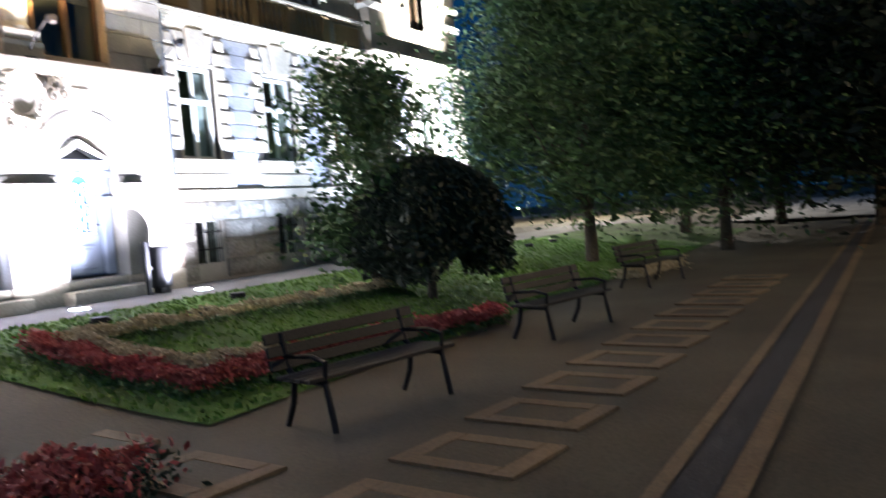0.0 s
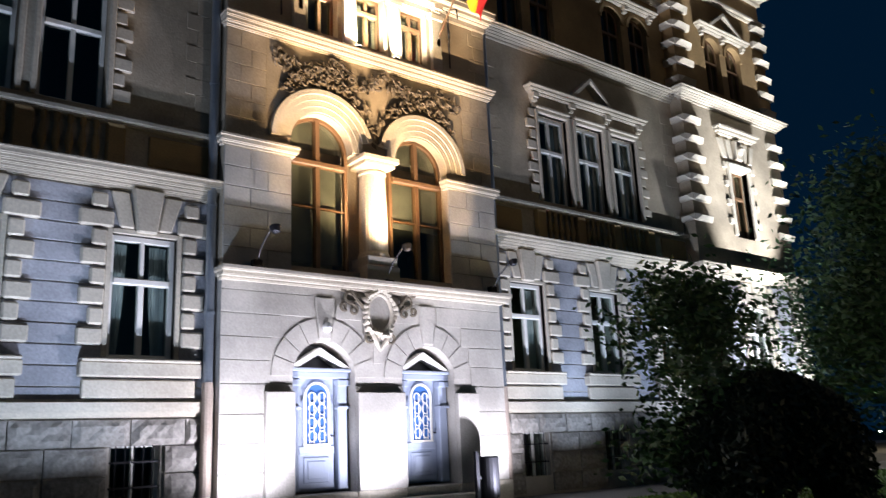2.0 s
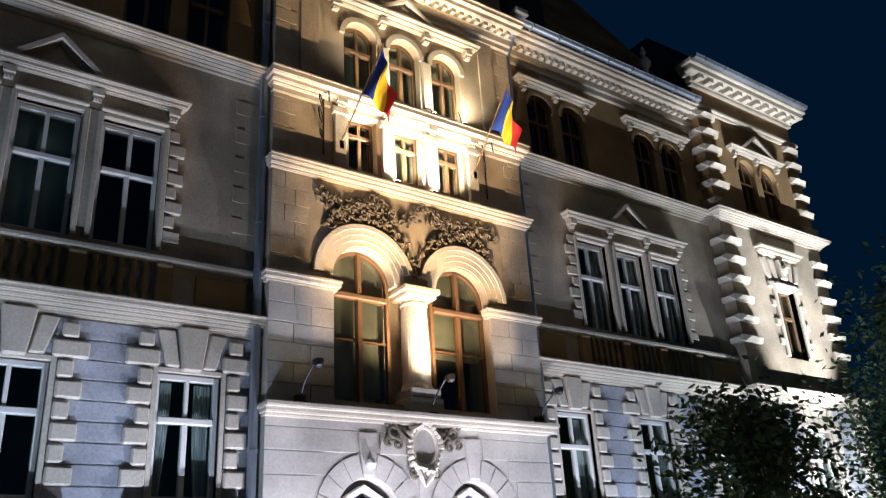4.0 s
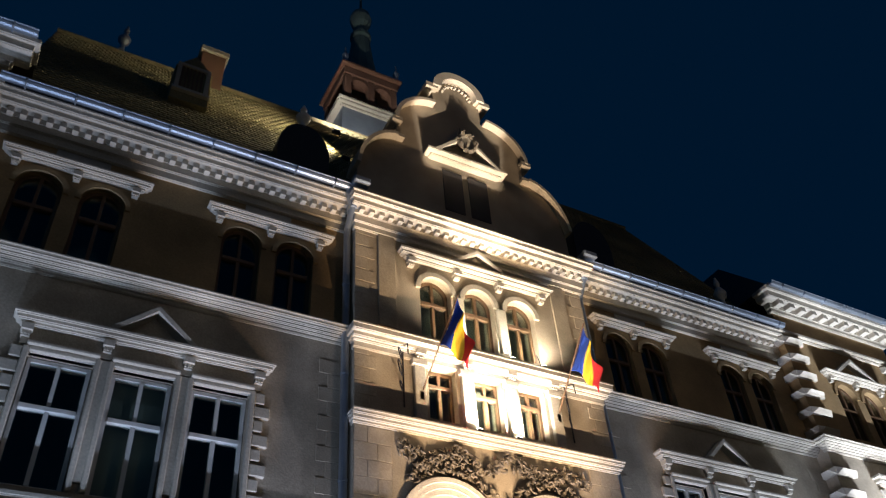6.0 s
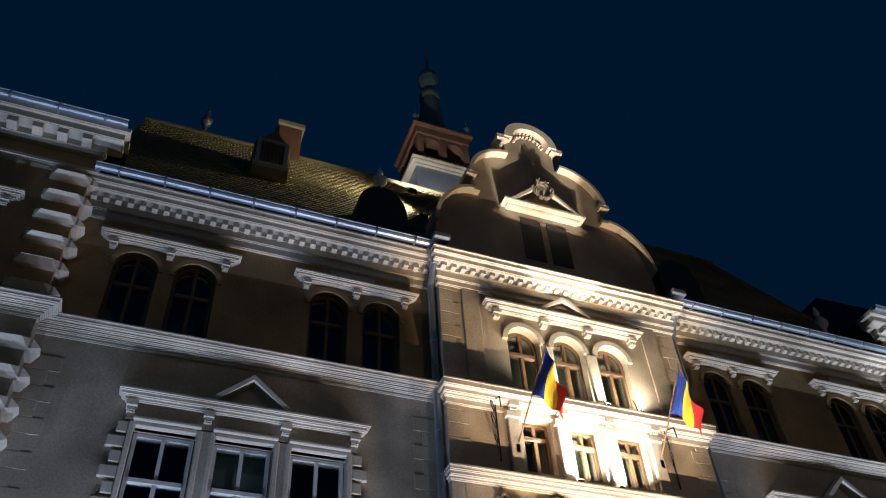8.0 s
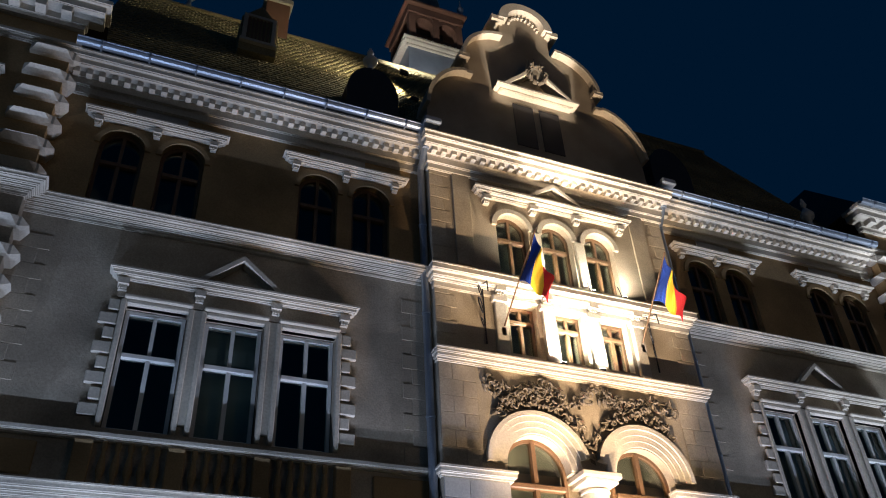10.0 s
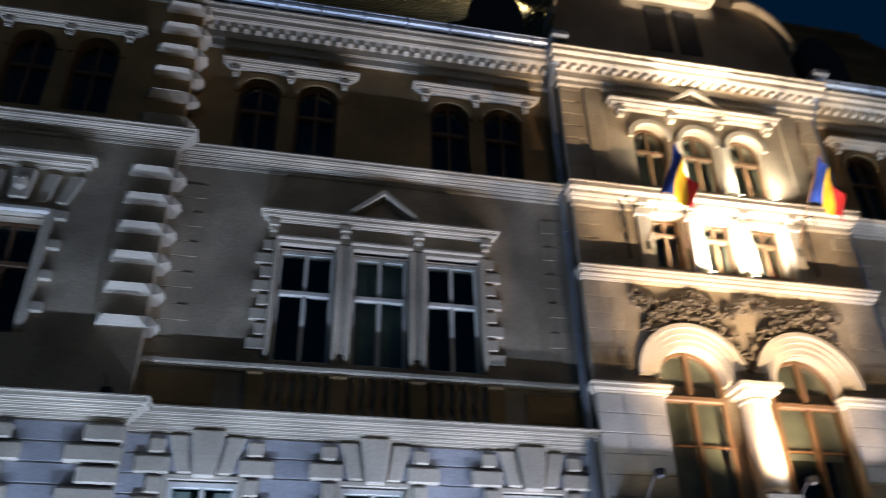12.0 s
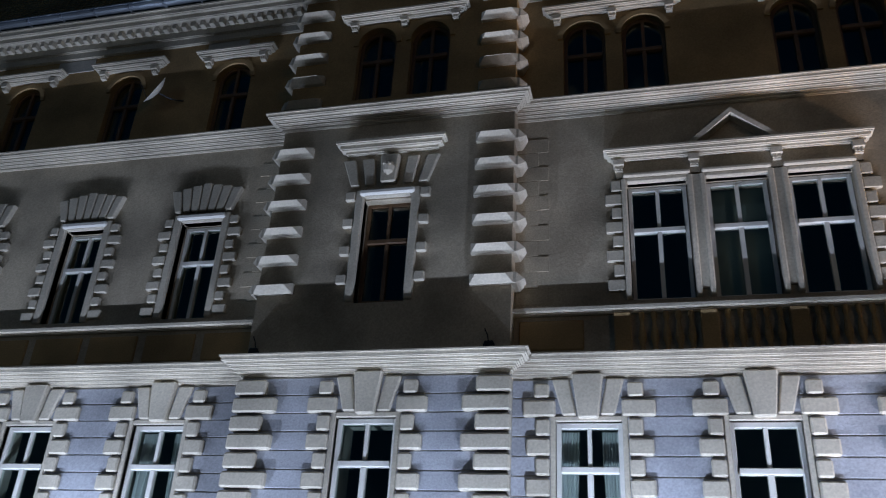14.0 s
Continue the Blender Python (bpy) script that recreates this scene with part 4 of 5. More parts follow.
spin(b, [(0.02, -0.05), (0.22, -0.03), (0.24, 0.03), (0.02, 0.05)], 18)
bmesh.ops.rotate(b, verts=b.verts, matrix=Matrix.Rotation(radians(90), 3, "X"))
bmesh.ops.translate(b, verts=b.verts, vec=(0, -0.3, 19.42))
part("medallion", b, STUCCO, gable)
part("blind_window", boxes((-0.72, -0.1, -0.03, 0.02, 16.75, 18.3), (0.1, 0.72, -0.03, 0.02, 16.75, 18.3)), DARK_ROOF, gable, "dark gable window")

# ---- roofs ----


def roof(name, x0, x1, ya, za, yb, zb, label):
    r = thing(name, label, "roof", kind="structure")
    b = bmesh.new()
    v = [b.verts.new(c) for c in ((x0, ya, za), (x1, ya, za), (x1, yb, zb), (x0, yb, zb), (x0, ya + 0.3, za), (x1, ya + 0.3, za), (x1, yb + 0.3, zb), (x0, yb + 0.3, zb))]
    for f in ((0, 1, 2, 3), (4, 7, 6, 5), (0, 4, 5, 1), (1, 5, 6, 2), (2, 6, 7, 3), (3, 7, 4, 0)):
        b.faces.new([v[i] for i in f])
    part("deck", b, TILE, r)
    # lapped tiles, joined
    slope = Vector((0, yb - ya, zb - za))
    n_rows = int(slope.length / 0.26)
    up = slope.normalized()
    out = Vector((0, -up.z, up.y))
    verts, faces = [], []
    rnd = random.Random(11)
    for i in range(n_rows):
        x = x0 + (0.11 if i % 2 else 0.0)
        while x + 0.21 <= x1:
            base = Vector((x, ya, za)) + up * (0.26 * i)
            lift = 0.035 + rnd.random() * 0.012
            k = len(verts)
            for dx, dz, o in ((0, 0.06, lift), (0.05, 0.0, lift), (0.16, 0.0, lift), (0.21, 0.06, lift), (0.21, 0.30, 0.008), (0, 0.30, 0.008), (0, 0.06, 0), (0.05, 0, 0), (0.16, 0, 0), (0.21, 0.06, 0)):
                verts.append(base + Vector((dx, 0, 0)) + up * dz + out * o)
            faces += [(k, k + 1, k + 2, k + 3, k + 4, k + 5), (k, k + 6, k + 7, k + 1), (k + 1, k + 7, k + 8, k + 2), (k + 2, k + 8, k + 9, k + 3)]
            x += 0.22
    me = bpy.data.meshes.new("tiles")
    me.from_pydata([tuple(v) for v in verts], [], faces)
    me.materials.append(TILE)
    t = new("tiles", me)
    t.parent = r
    tagged(t, "rows of glazed brown roof tiles", kind="stuff")
    b = bmesh.new()
    tube(b, [(x0, yb + 0.05, zb + 0.06), (x1, yb + 0.05, zb + 0.06)], 0.13, 10)
    part("ridge", b, TILE, r)
    return r


def gutter(x0, x1, y, z):
    g = thing("gutter", "half-round zinc gutter along the eave", "gutter", "gutters")
    b = bmesh.new()
    n = 8
    rows = [[b.verts.new((x, y + r * math.cos(a), z + r * math.sin(a))) for a in np.linspace(math.pi, 2 * math.pi, n) for r in (0.11, 0.10)] for x in (x0, x1)]
    for k in range(0, 2 * n - 2, 2):
        b.faces.new((rows[0][k], rows[0][k + 2], rows[1][k + 2], rows[1][k]))
        b.faces.new((rows[0][k + 1], rows[1][k + 1], rows[1][k + 3], rows[0][k + 3]))
    part("trough", b, ZINC, g)
    b = bmesh.new()
    tube(b, [(x0, y - 0.11, z + 0.01), (x1, y - 0.11, z + 0.01)], 0.018, 6)
    part("bead", b, ZINC, g)
    part("apron_sheet", boxes((x0, x1, y + 0.05, y + 0.35, z + 0.0, z + 0.03)), ZINC, g)
    x = x0 + 0.5
    while x < x1:
        part("bracket", boxes((x - 0.02, x + 0.02, y - 0.13, y + 0.12, z - 0.125, z + 0.035)), ZINC, g, bevel=0.01)
        x += 1.0
    return g


roof_left = roof("roof_left", -LBX + 0.02, -0.6, 0.05, 16.15, 5.1, 24.75, "steep roof of glazed brown tiles")
roof_right = roof("roof_right", 0.9, BX, 0.05, 16.15, 5.1, 24.75, "steep roof of glazed brown tiles")
roof_wing = roof("roof_wing", END, -LRX, 0.05, 16.15, 5.1, 24.75, "steep roof of glazed brown tiles")
for x0, x1 in ((-LBX + 0.05, -PX - 0.15), (PX + 0.3, BX - 0.05), (END, -LRX - 0.4)):
    gutter(x0, x1, -0.28, 16.16)
for x0, x1, dz in ((-LRX, -LBX, -0.2), (BX, RX, 0.0)):
    gutter(x0 - 0.45, x1 + 0.45, -0.68, 17.52 + dz)
    r = thing("roof_block", "dark sheet roof over the corner block", "roof", kind="structure")
    b = bmesh.new()
    v = [b.verts.new(c) for c in ((x0 - 0.5, -0.6, 17.46 + dz), (x1 + 0.5, -0.6, 17.46 + dz), (x1 + 0.5, 7, 17.46 + dz), (x0 - 0.5, 7, 17.46 + dz), (x0 + 1.5, 2.4, 21.0), (x1 - 1.5, 2.4, 21.0), (x1 - 1.5, 4, 21.0), (x0 + 1.5, 4, 21.0))]
    for f in ((0, 3, 2, 1), (4, 5, 6, 7), (0, 1, 5, 4), (1, 2, 6, 5), (2, 3, 7, 6), (3, 0, 4, 7)):
        b.faces.new([v[i] for i in f])
    part("deck", b, DARK_ROOF, r)
    part("side_wall", boxes((x0, x0 + 0.4, BACK, 7.0, 0.2, 17.5 + dz), (x1 - 0.4, x1, BACK, 7.0, 0.2, 17.5 + dz)), LAMPLIT_OCHRE, r)
back = thing("wall_back", "plain rear walls, floors and ceilings of the dark rooms", "wall", kind="structure")
part("rear_wall", boxes((END, RX, 3.2, 3.5, 0.2, 16.1)), ROOM, back)
part("room_floor", boxes((END, RX, BACK, 3.2, 6.6, 6.9), (END, RX, BACK, 3.2, 12.0, 12.3), (END, RX, BACK, 3.2, 2.4, 2.7), (END, RX, BACK, 3.2, 15.9, 16.1)), ROOM, back)
part("cross_wall", boxes((-RX + 0.4, -RX + 0.6, BACK, 3.2, 0.2, 15.9), (-BX - 0.6, -BX - 0.4, BACK, 3.2, 0.2, 15.9), (-PX, -PX + 0.2, BACK, 3.2, 0.2, 15.9), (PX - 0.2, PX, BACK, 3.2, 0.2, 15.9), (BX + 0.4, BX + 0.6, BACK, 3.2, 0.2, 15.9)), ROOM, back)


def finial(at, h=1.0, mat=None):
    f = thing("roof_finial", "small turned zinc finial on the roof", "finial", "roof finials", at=at)
    b = bmesh.new()
    spin(b, [(0.16, 0), (0.09, 0.12 * h), (0.07, 0.3 * h), (0.19, 0.42 * h), (0.21, 0.52 * h), (0.1, 0.68 * h), (0.05, 0.74 * h), (0.1, 0.84 * h), (0.03, 1.05 * h)], 14)
    part("body", b, mat or ZINC, f)
    return f


finial(pose(-9.6, 5.1, 24.8), 1.4)
dome = thing("roof_dormer", "small round-topped dark sheet dormer with a finial stem", "dormer", "dormers")
b = bmesh.new()
prism(b, [(-5.35, 16.2), (-3.95, 16.2)] + arc(-4.65, 17.6, 0.7, 1.0, 0, 180, 14), 0.35, 2.4)
part("body", b, DARK_ROOF, dome)
# white in place of zinc: the light on this finial is in its colour
finial(pose(-4.68, 0.5, 18.55), 0.95, WHITE_PAINT)
copy_thing(dome, pose(9.3, 0, 0))
# white again, its paleness standing in for light on the zinc
finial(pose(9.27, 0.0, 16.35), 1.2, WHITE_PAINT)
dormer = thing("roof_dormer", "small tiled dormer with a framed louvred opening", "dormer", "dormers")
b = bmesh.new()
prism(b, [(-8.05, 19.9), (-7.0, 19.9), (-7.0, 21.3), (-7.52, 21.95), (-8.05, 21.3)], 2.0, 4.2)
part("body", b, TILE, dormer)
part("frame", boxes((-8.0, -7.88, 1.92, 2.05, 20.3, 21.4), (-7.18, -7.06, 1.92, 2.05, 20.3, 21.4), (-7.88, -7.18, 1.92, 2.05, 21.3, 21.4), (-8.05, -7.0, 1.88, 2.05, 20.2, 20.3)), TRIM, dormer)
for k in range(6):
    part("slat", boxes((-7.86 + 0.11 * k, -7.80 + 0.11 * k, 1.97, 2.02, 20.3, 21.3)), BROWN_PAINT, dormer)
chimney = thing("chimney", "squat brick chimney with a capped top", "chimney")
part("shaft", boxes((-7.1, -6.3, 4.7, 5.7, 23.9, 25.9)), BRICK, chimney)
part("cap", boxes((-7.2, -6.2, 4.6, 5.8, 25.9, 26.15)), TRIM, chimney, bevel=0.03)

tower = thing("roof_tower", "slender roof tower: zinc box, brick loggia, spire and ball", "tower")
part("base", boxes((-1.35, 1.35, 6.0, 8.7, 0.4, 27.4)), ZINC, tower, "grey sheet-clad base")
b = bmesh.new()
cornice(b, -1.35, 1.35, 6.0, 27.35, [(0.12, 0.08), (0.14, 0.2), (0.1, 0.26)], (1, 1))
box(b, -1.6, 1.6, 5.9, 8.95, 27.5, 27.71)
part("base_cornice", b, TRIM, tower)
for x in (-1.05, 0.0, 1.05):
    for y in (6.35, 8.35):
        part("loggia_post", boxes((x - 0.14, x + 0.14, y - 0.14, y + 0.14, 27.7, 29.9)), BRICK, tower)
part("loggia_rail", boxes((-1.15, 1.15, 6.28, 6.38, 28.5, 28.62), (-1.15, -1.05, 6.3, 8.4, 28.5, 28.62)), BRICK, tower)
for k in range(8):
    b = bmesh.new()
    spin(b, [(0.05, 27.7), (0.08, 28.0), (0.04, 28.3), (0.06, 28.5)], 8, (-0.92 + 0.26 * k, 6.33, 0))
    part("baluster", b, TRIM, tower)
for s in (-0.52, 0.52):
    b = bmesh.new()
    ring(b, s, 29.3, 0.38, 0.56, 6.22, 6.5, n=12)
    part("loggia_arch", b, BRICK, tower)
part("loggia_head", boxes((-1.25, 1.25, 6.15, 8.55, 29.85, 30.3), (-1.4, 1.4, 6.0, 8.7, 30.3, 30.45)), BRICK, tower, bevel=0.03)
part("loggia_core", boxes((-0.6, 0.6, 6.9, 8.0, 27.7, 29.9)), DARK_ROOF, tower)
b = bmesh.new()
spin(b, [(1.3, 30.45), (0.85, 31.1), (0.6, 32.6), (0.42, 34.2), (0.50, 34.35), (0.50, 34.55), (0.33, 34.8), (0.30, 35.2), (0.45, 35.5), (0.54, 35.9), (0.45, 36.3), (0.2, 36.6), (0.07, 36.9), (0.03, 39.0)], 12, (0, 7.35, 0))
part("spire", b, surface("green_copper", (0.20, 0.28, 0.26), 0.6, 0.2), tower, "dark copper spire with a ball")
for x, y in ((-1.2, 6.2), (1.2, 6.2)):
    b = bmesh.new()
    spin(b, [(0.14, 30.45), (0.1, 30.8), (0.16, 31.0), (0.05, 31.25), (0.03, 31.6)], 8, (x, y, 0))
    part("pinnacle", b, ZINC, tower)

# ---- rainwater pipes ----


def downpipe(x, y, label):
    d = thing("downpipe", label, "pipe", "rainwater pipes")
    b = bmesh.new()
    tube(b, [(x, -0.2, 16.0), (x, -0.24, 15.7), (x, y, 15.1), (x, y, 3.0)], 0.085, 12)
    part("pipe", b, ZINC, d)
    b = bmesh.new()
    tube(b, [(x, y, 3.0), (x, y, 0.56)], 0.1, 12)
    part("foot_pipe", b, surface("rusty_cast_iron", (0.42, 0.34, 0.28), 0.7, 0.1, stain=0.4), d, "worn painted cast-iron foot")
    b = bmesh.new()
    spin(b, [(0.09, 15.55), (0.12, 15.7), (0.19, 15.95), (0.19, 16.1)], 12, (x, -0.2, 0))
    part("hopper", b, ZINC, d)
    for z in (4.2, 6.2, 8.6, 11.0, 13.4):
        b = bmesh.new()
        spin(b, [(0.1, z), (0.1, z + 0.05)], 12, (x, y, 0))
        part("clip", b, ZINC, d)
    part("spout", boxes((x - 0.14, x + 0.3, -0.62, -0.22, 16.12, 16.3)), ZINC, d, bevel=0.03)
    return d


downpipe(-PX - 0.14, 0.16, "zinc rainwater pipe in the corner beside the portal")
downpipe(PX + 0.14, 0.16, "zinc rainwater pipe in the corner beside the portal")

# ---- doors ----


def door(c):
    d = thing("door", "pale blue panelled double door with an arched wrought-iron grille and pediment", "door", "portal doors", "structure", pose(c, 0.3, 1.04))
    leaf = part("leaf", boxes((-0.40, 0.40, 0.05, 0.12, 0.03, 2.08)), BLUE_PAINT, d)
    part("lower_panel", boxes((-0.27, 0.27, 0.02, 0.06, 0.15, 0.62), (-0.2, 0.2, 0.0, 0.03, 0.22, 0.55)), BLUE_PAINT, leaf, bevel=0.015)
    part("lock_rail", boxes((-0.38, 0.38, 0.01, 0.06, 0.68, 0.82)), BLUE_PAINT, leaf, bevel=0.012)
    b = boxes((-0.25, 0.25, 0.02, 0.05, 0.86, 1.74))
    prism(b, arc(0, 1.74, 0.25, 0.22, 0, 180, 14), 0.02, 0.05)
    part("light", b, BLUE_GLASS, leaf, "blue-lit glass behind the grille")
    b = bmesh.new()
    for x in (-0.16, -0.06, 0.06, 0.16):
        tube(b, [(x, 0.0, 0.88), (x, 0.0, 1.8)], 0.009, 5)
    for z in (1.0, 1.25, 1.5, 1.72):
        for s in (-1, 1):
            tube(b, [(s * (0.02 + 0.085 + 0.085 * math.cos(t)), -0.01, z + 0.1 * math.sin(t)) for t in np.linspace(0, 5.6, 12)], 0.011, 5)
    ring(b, 0, 1.74, 0.235, 0.275, -0.02, 0.03, n=16)
    box(b, -0.275, -0.235, -0.02, 0.03, 0.86, 1.74)
    box(b, 0.235, 0.275, -0.02, 0.03, 0.86, 1.74)
    box(b, -0.275, 0.275, -0.02, 0.03, 0.82, 0.86)
    part("grille", b, WHITE_PAINT, leaf, "pale wrought-iron scroll grille")
    for s in (-1, 1):
        x0, x1 = sorted((s * 0.42, s * 0.64))
        part("side_pilaster", boxes((x0, x1, -0.08, 0.12, 0.0, 2.1)), BLUE_PAINT, d, bevel=0.02)
        x0, x1 = sorted((s * 0.40, s * 0.67))
        part("capital", boxes((x0, x1, -0.13, 0.12, 1.5, 1.56), (x0, x1, -0.13, 0.12, 1.94, 2.06)), BLUE_PAINT, d, bevel=0.012)
    part("lintel", boxes((-0.67, 0.67, -0.12, 0.12, 2.08, 2.2), (-0.68, 0.68, -0.18, 0.12, 2.2, 2.27)), BLUE_PAINT, d, bevel=0.015)
    b = bmesh.new()
    prism(b, [(-0.68, 2.27), (0, 2.66), (0, 2.55), (-0.5, 2.27)], -0.16, 0.1)
    prism(b, [(0.68, 2.27), (0.5, 2.27), (0, 2.55), (0, 2.66)], -0.16, 0.1)
    part("pediment", b, WHITE_PAINT, d)
    b = bmesh.new()
    prism(b, [(-0.68, 2.05)] + arc(0, 2.05, 0.68, 0.68, 180, 0, 16), 0.1, 0.14)
    part("tympanum", b, DARK_ROOF, d)
    part("backing", boxes((-0.68, 0.68, 0.13, 0.17, 0.0, 2.1)), BLUE_PAINT, d)
    b = bmesh.new()
    tube(b, [(0.34, 0.04, 1.0), (0.34, -0.04, 1.0), (0.27, -0.05, 1.0)], 0.014, 6)
    part("handle", b, IRON, leaf, "black lever handle")
    return d


for s in (-1, 1):
    door(s * DC)
    st = thing("door_step", "worn stone step at the doorway", "step", "door steps")
    part("slab", boxes((s * DC - 0.85, s * DC + 0.85, -0.42, 0.5, 0.4, 0.82), (s * DC - 0.67, s * DC + 0.67, -0.06, 0.5, 0.82, 1.0)), TRIM, st, bevel=0.02)

# cartouche between the doors
cart = thing("cartouche", "carved stone cartouche with an oval field and scrolls on the wall", "ornament")
b = bmesh.new()
spin(b, [(0.02, -0.02), (0.30, -0.022), (0.33, 0.03)], 24)
bmesh.ops.rotate(b, verts=b.verts, matrix=Matrix.Rotation(radians(90), 3, "X"))
bmesh.ops.scale(b, verts=b.verts, vec=(0.82, 1, 1.15))
bmesh.ops.translate(b, verts=b.verts, vec=(0, -0.03, 4.42))
part("oval_field", b, ASHLAR, cart)
b = bmesh.new()
tube(b, [(0.29 * math.cos(a), -0.09, 4.42 + 0.38 * math.sin(a)) for a in np.linspace(0, 2 * math.pi, 33)], 0.045, 8)
part("rim", b, TRIM, cart)
b = bmesh.new()
for k in range(26):
    # leaf lobes folding outwards from the rim
    a = 2 * math.pi * k / 26
    c, d, r = math.cos(a), math.sin(a), 1.0 + 0.09 * math.sin(5 * a + 1)
    tube(b, [(0.30 * c, -0.07, 4.42 + 0.39 * d), (0.36 * c * r, -0.14, 4.42 + 0.46 * d * r), (0.42 * c * r, -0.06, 4.42 + 0.53 * d * r)], [0.05, 0.06, 0.03], 7)
part("leaf_frame", b, TRIM, cart, "folded stone leaves round the oval")
for s in (-1, 1):
    for x, z, r, a0 in ((0.70, 4.70, 0.17, 2.6), (0.62, 4.44, 0.12, 1.0), (0.86, 4.86, 0.10, 0.2), (0.84, 4.50, 0.09, 4.0), (0.26, 3.92, 0.12, 3.6), (0.2, 4.95, 0.11, 0.4)):
        b = bmesh.new()
        tube(b, [(s * (x + r * (1 - t / 9) * math.cos(a0 + t)), -0.08, z + r * (1 - t / 9) * math.sin(a0 + t)) for t in np.linspace(0, 6.5, 16)], 0.032, 6)
        part("scroll", b, DARK_TRIM, cart, "dark stone scroll")
    b = bmesh.new()
    tube(b, [(s * 0.36, -0.08, 4.5), (s * 0.52, -0.1, 4.62), (s * 0.70, -0.08, 4.86)], [0.05, 0.04, 0.025], 6)
    part("side_stem", b, DARK_TRIM, cart)
    b = bmesh.new()
    tube(b, [(s * 0.24, -0.08, 4.06), (s * 0.12, -0.11, 3.84), (0, -0.06, 3.66)], [0.06, 0.05, 0.02], 6)
    part("tail", b, TRIM, cart)
b = bmesh.new()
tube(b, [(-0.2, -0.12, 4.88), (0, -0.18, 5.0), (0.2, -0.12, 4.88)], 0.06, 8)
part("crest", b, TRIM, cart)

# ---- lamps, bin, flags, iron brackets ----
for x in (-2.87, -0.26, 2.56):
    u = thing("ground_uplight", "round uplight sunk into the grey walkway, shining", "lamp", "ground uplights", at=pose(x, -1.4, 0.574))
    b = bmesh.new()
    spin(b, [(0.20, -0.03), (0.20, 0.012), (0.17, 0.02)], 20)
    part("rim", b, ZINC, u)
    b = bmesh.new()
    spin(b, [(0.15, 0.021), (0.15, 0.03), (0.05, 0.034)], 20)
    part("lens", b, LENS, u)


def flood(at, turn, s=1.0, lit=True):
    f = thing("floodlight", "small black floodlight with a bracket, resting on a ledge", "lamp", "floodlights", at=at @ pose(0, 0, 0, 0, 0, turn))
    b = boxes((-0.14 * s, 0.14 * s, -0.08 * s, 0.06 * s, 0.04, 0.04 + 0.16 * s))
    part("housing", b, IRON, f, bevel=0.015)
    part("bracket", boxes((-0.17 * s, -0.145 * s, -0.02, 0.02, 0.0, 0.16 * s), (0.145 * s, 0.17 * s, -0.02, 0.02, 0.0, 0.16 * s), (-0.17 * s, 0.17 * s, -0.03, 0.03, 0.0, 0.012)), IRON, f)
    part("lens" if lit else "glass", boxes((-0.12 * s, 0.12 * s, -0.06 * s, 0.05 * s, 0.04 + 0.16 * s, 0.046 + 0.16 * s)), WARM_LENS if lit else IRON, f)
    b = bmesh.new()
    tube(b, [(0, 0.1, 0.02), (-0.05, 0.1, 0.3), (-0.1, 0.09, 0.42)], 0.012, 5)
    part("cable", b, IRON, f)
    return f


for x in (-2.75, 0.12, 3.0):
    f = thing("floodlight", "black floodlight on a slanted arm fixed to the ledge", "lamp", "floodlights", at=pose(x, -0.2, 5.03))
    part("base_plate", boxes((-0.12, 0.12, -0.1, 0.12, 0.0, 0.05), (-0.09, 0.09, -0.06, 0.08, 0.05, 0.17)), IRON, f, bevel=0.012)
    b = bmesh.new()
    tube(b, [(0, 0, 0.1), (-0.05, -0.3, 0.36), (-0.06, -0.66, 0.58)], 0.016, 6)
    part("arm", b, IRON, f)
    b = bmesh.new()
    spin(b, [(0.02, -0.1), (0.07, -0.08), (0.10, 0.0), (0.105, 0.03)], 14)
    o = part("housing", b, IRON, f, "black bowl-shaped lamp head")
    o.matrix_basis = pose(0.0, -0.72, 0.60, -15, 0, 0)
    b = bmesh.new()
    spin(b, [(0.09, 0.02), (0.09, 0.032)], 14)
    o = part("lens", b, WARM_LENS, f)
    o.matrix_basis = pose(0.0, -0.72, 0.60, -15, 0, 0)
for x, y in ((-1.5, -3.5), (-0.1, -4.2), (1.3, -3.5), (12.9, -4.0), (14.8, -4.0)):
    f = thing("lawn_projector", "squat black projector lamp on the lawn before the portal", "lamp", "lawn projectors", at=pose(x, y, rise(x, y) - 0.24))
    part("stand", boxes((-0.16, 0.16, -0.12, 0.12, 0.0, 0.03), (-0.17, -0.14, -0.03, 0.03, 0.0, 0.3), (0.14, 0.17, -0.03, 0.03, 0.0, 0.3)), IRON, f)
    b = bmesh.new()
    spin(b, [(0.05, 0.12), (0.11, 0.16), (0.13, 0.34)], 16)
    part("housing", b, IRON, f)
    b = bmesh.new()
    spin(b, [(0.11, 0.30), (0.11, 0.31)], 16)
    part("lens", b, GLASS, f)
# body added for the tower's unseen lamp
flood(pose(-2.4, 3.9, 23.0), 0, 0.9)
for x in (-0.42, 0.58):
    flood(pose(x, -0.14, 10.07), 0, 0.5)
for x in (-0.62, 0.62, 1.5):
    flood(pose(x, -0.28, 12.10), 0, 0.4)
for x in (-16.4, -11.9):
    flood(pose(x, -0.3, 6.65), 0, 0.6, False)
flood(pose(-2.7, 2.3, 19.95), 0, 0.9)
globe = thing("wall_lamp", "small round lamp on the keystone above a door", "lamp", at=pose(-DC, -0.12, 4.05))
b = bmesh.new()
spin(b, [(0.02, -0.1), (0.08, -0.06), (0.1, 0.0), (0.08, 0.06), (0.03, 0.1)], 16)
part("globe", b, CURTAIN, globe)
part("arm", boxes((-0.03, 0.03, 0.04, 0.12, -0.03, 0.03)), IRON, globe)

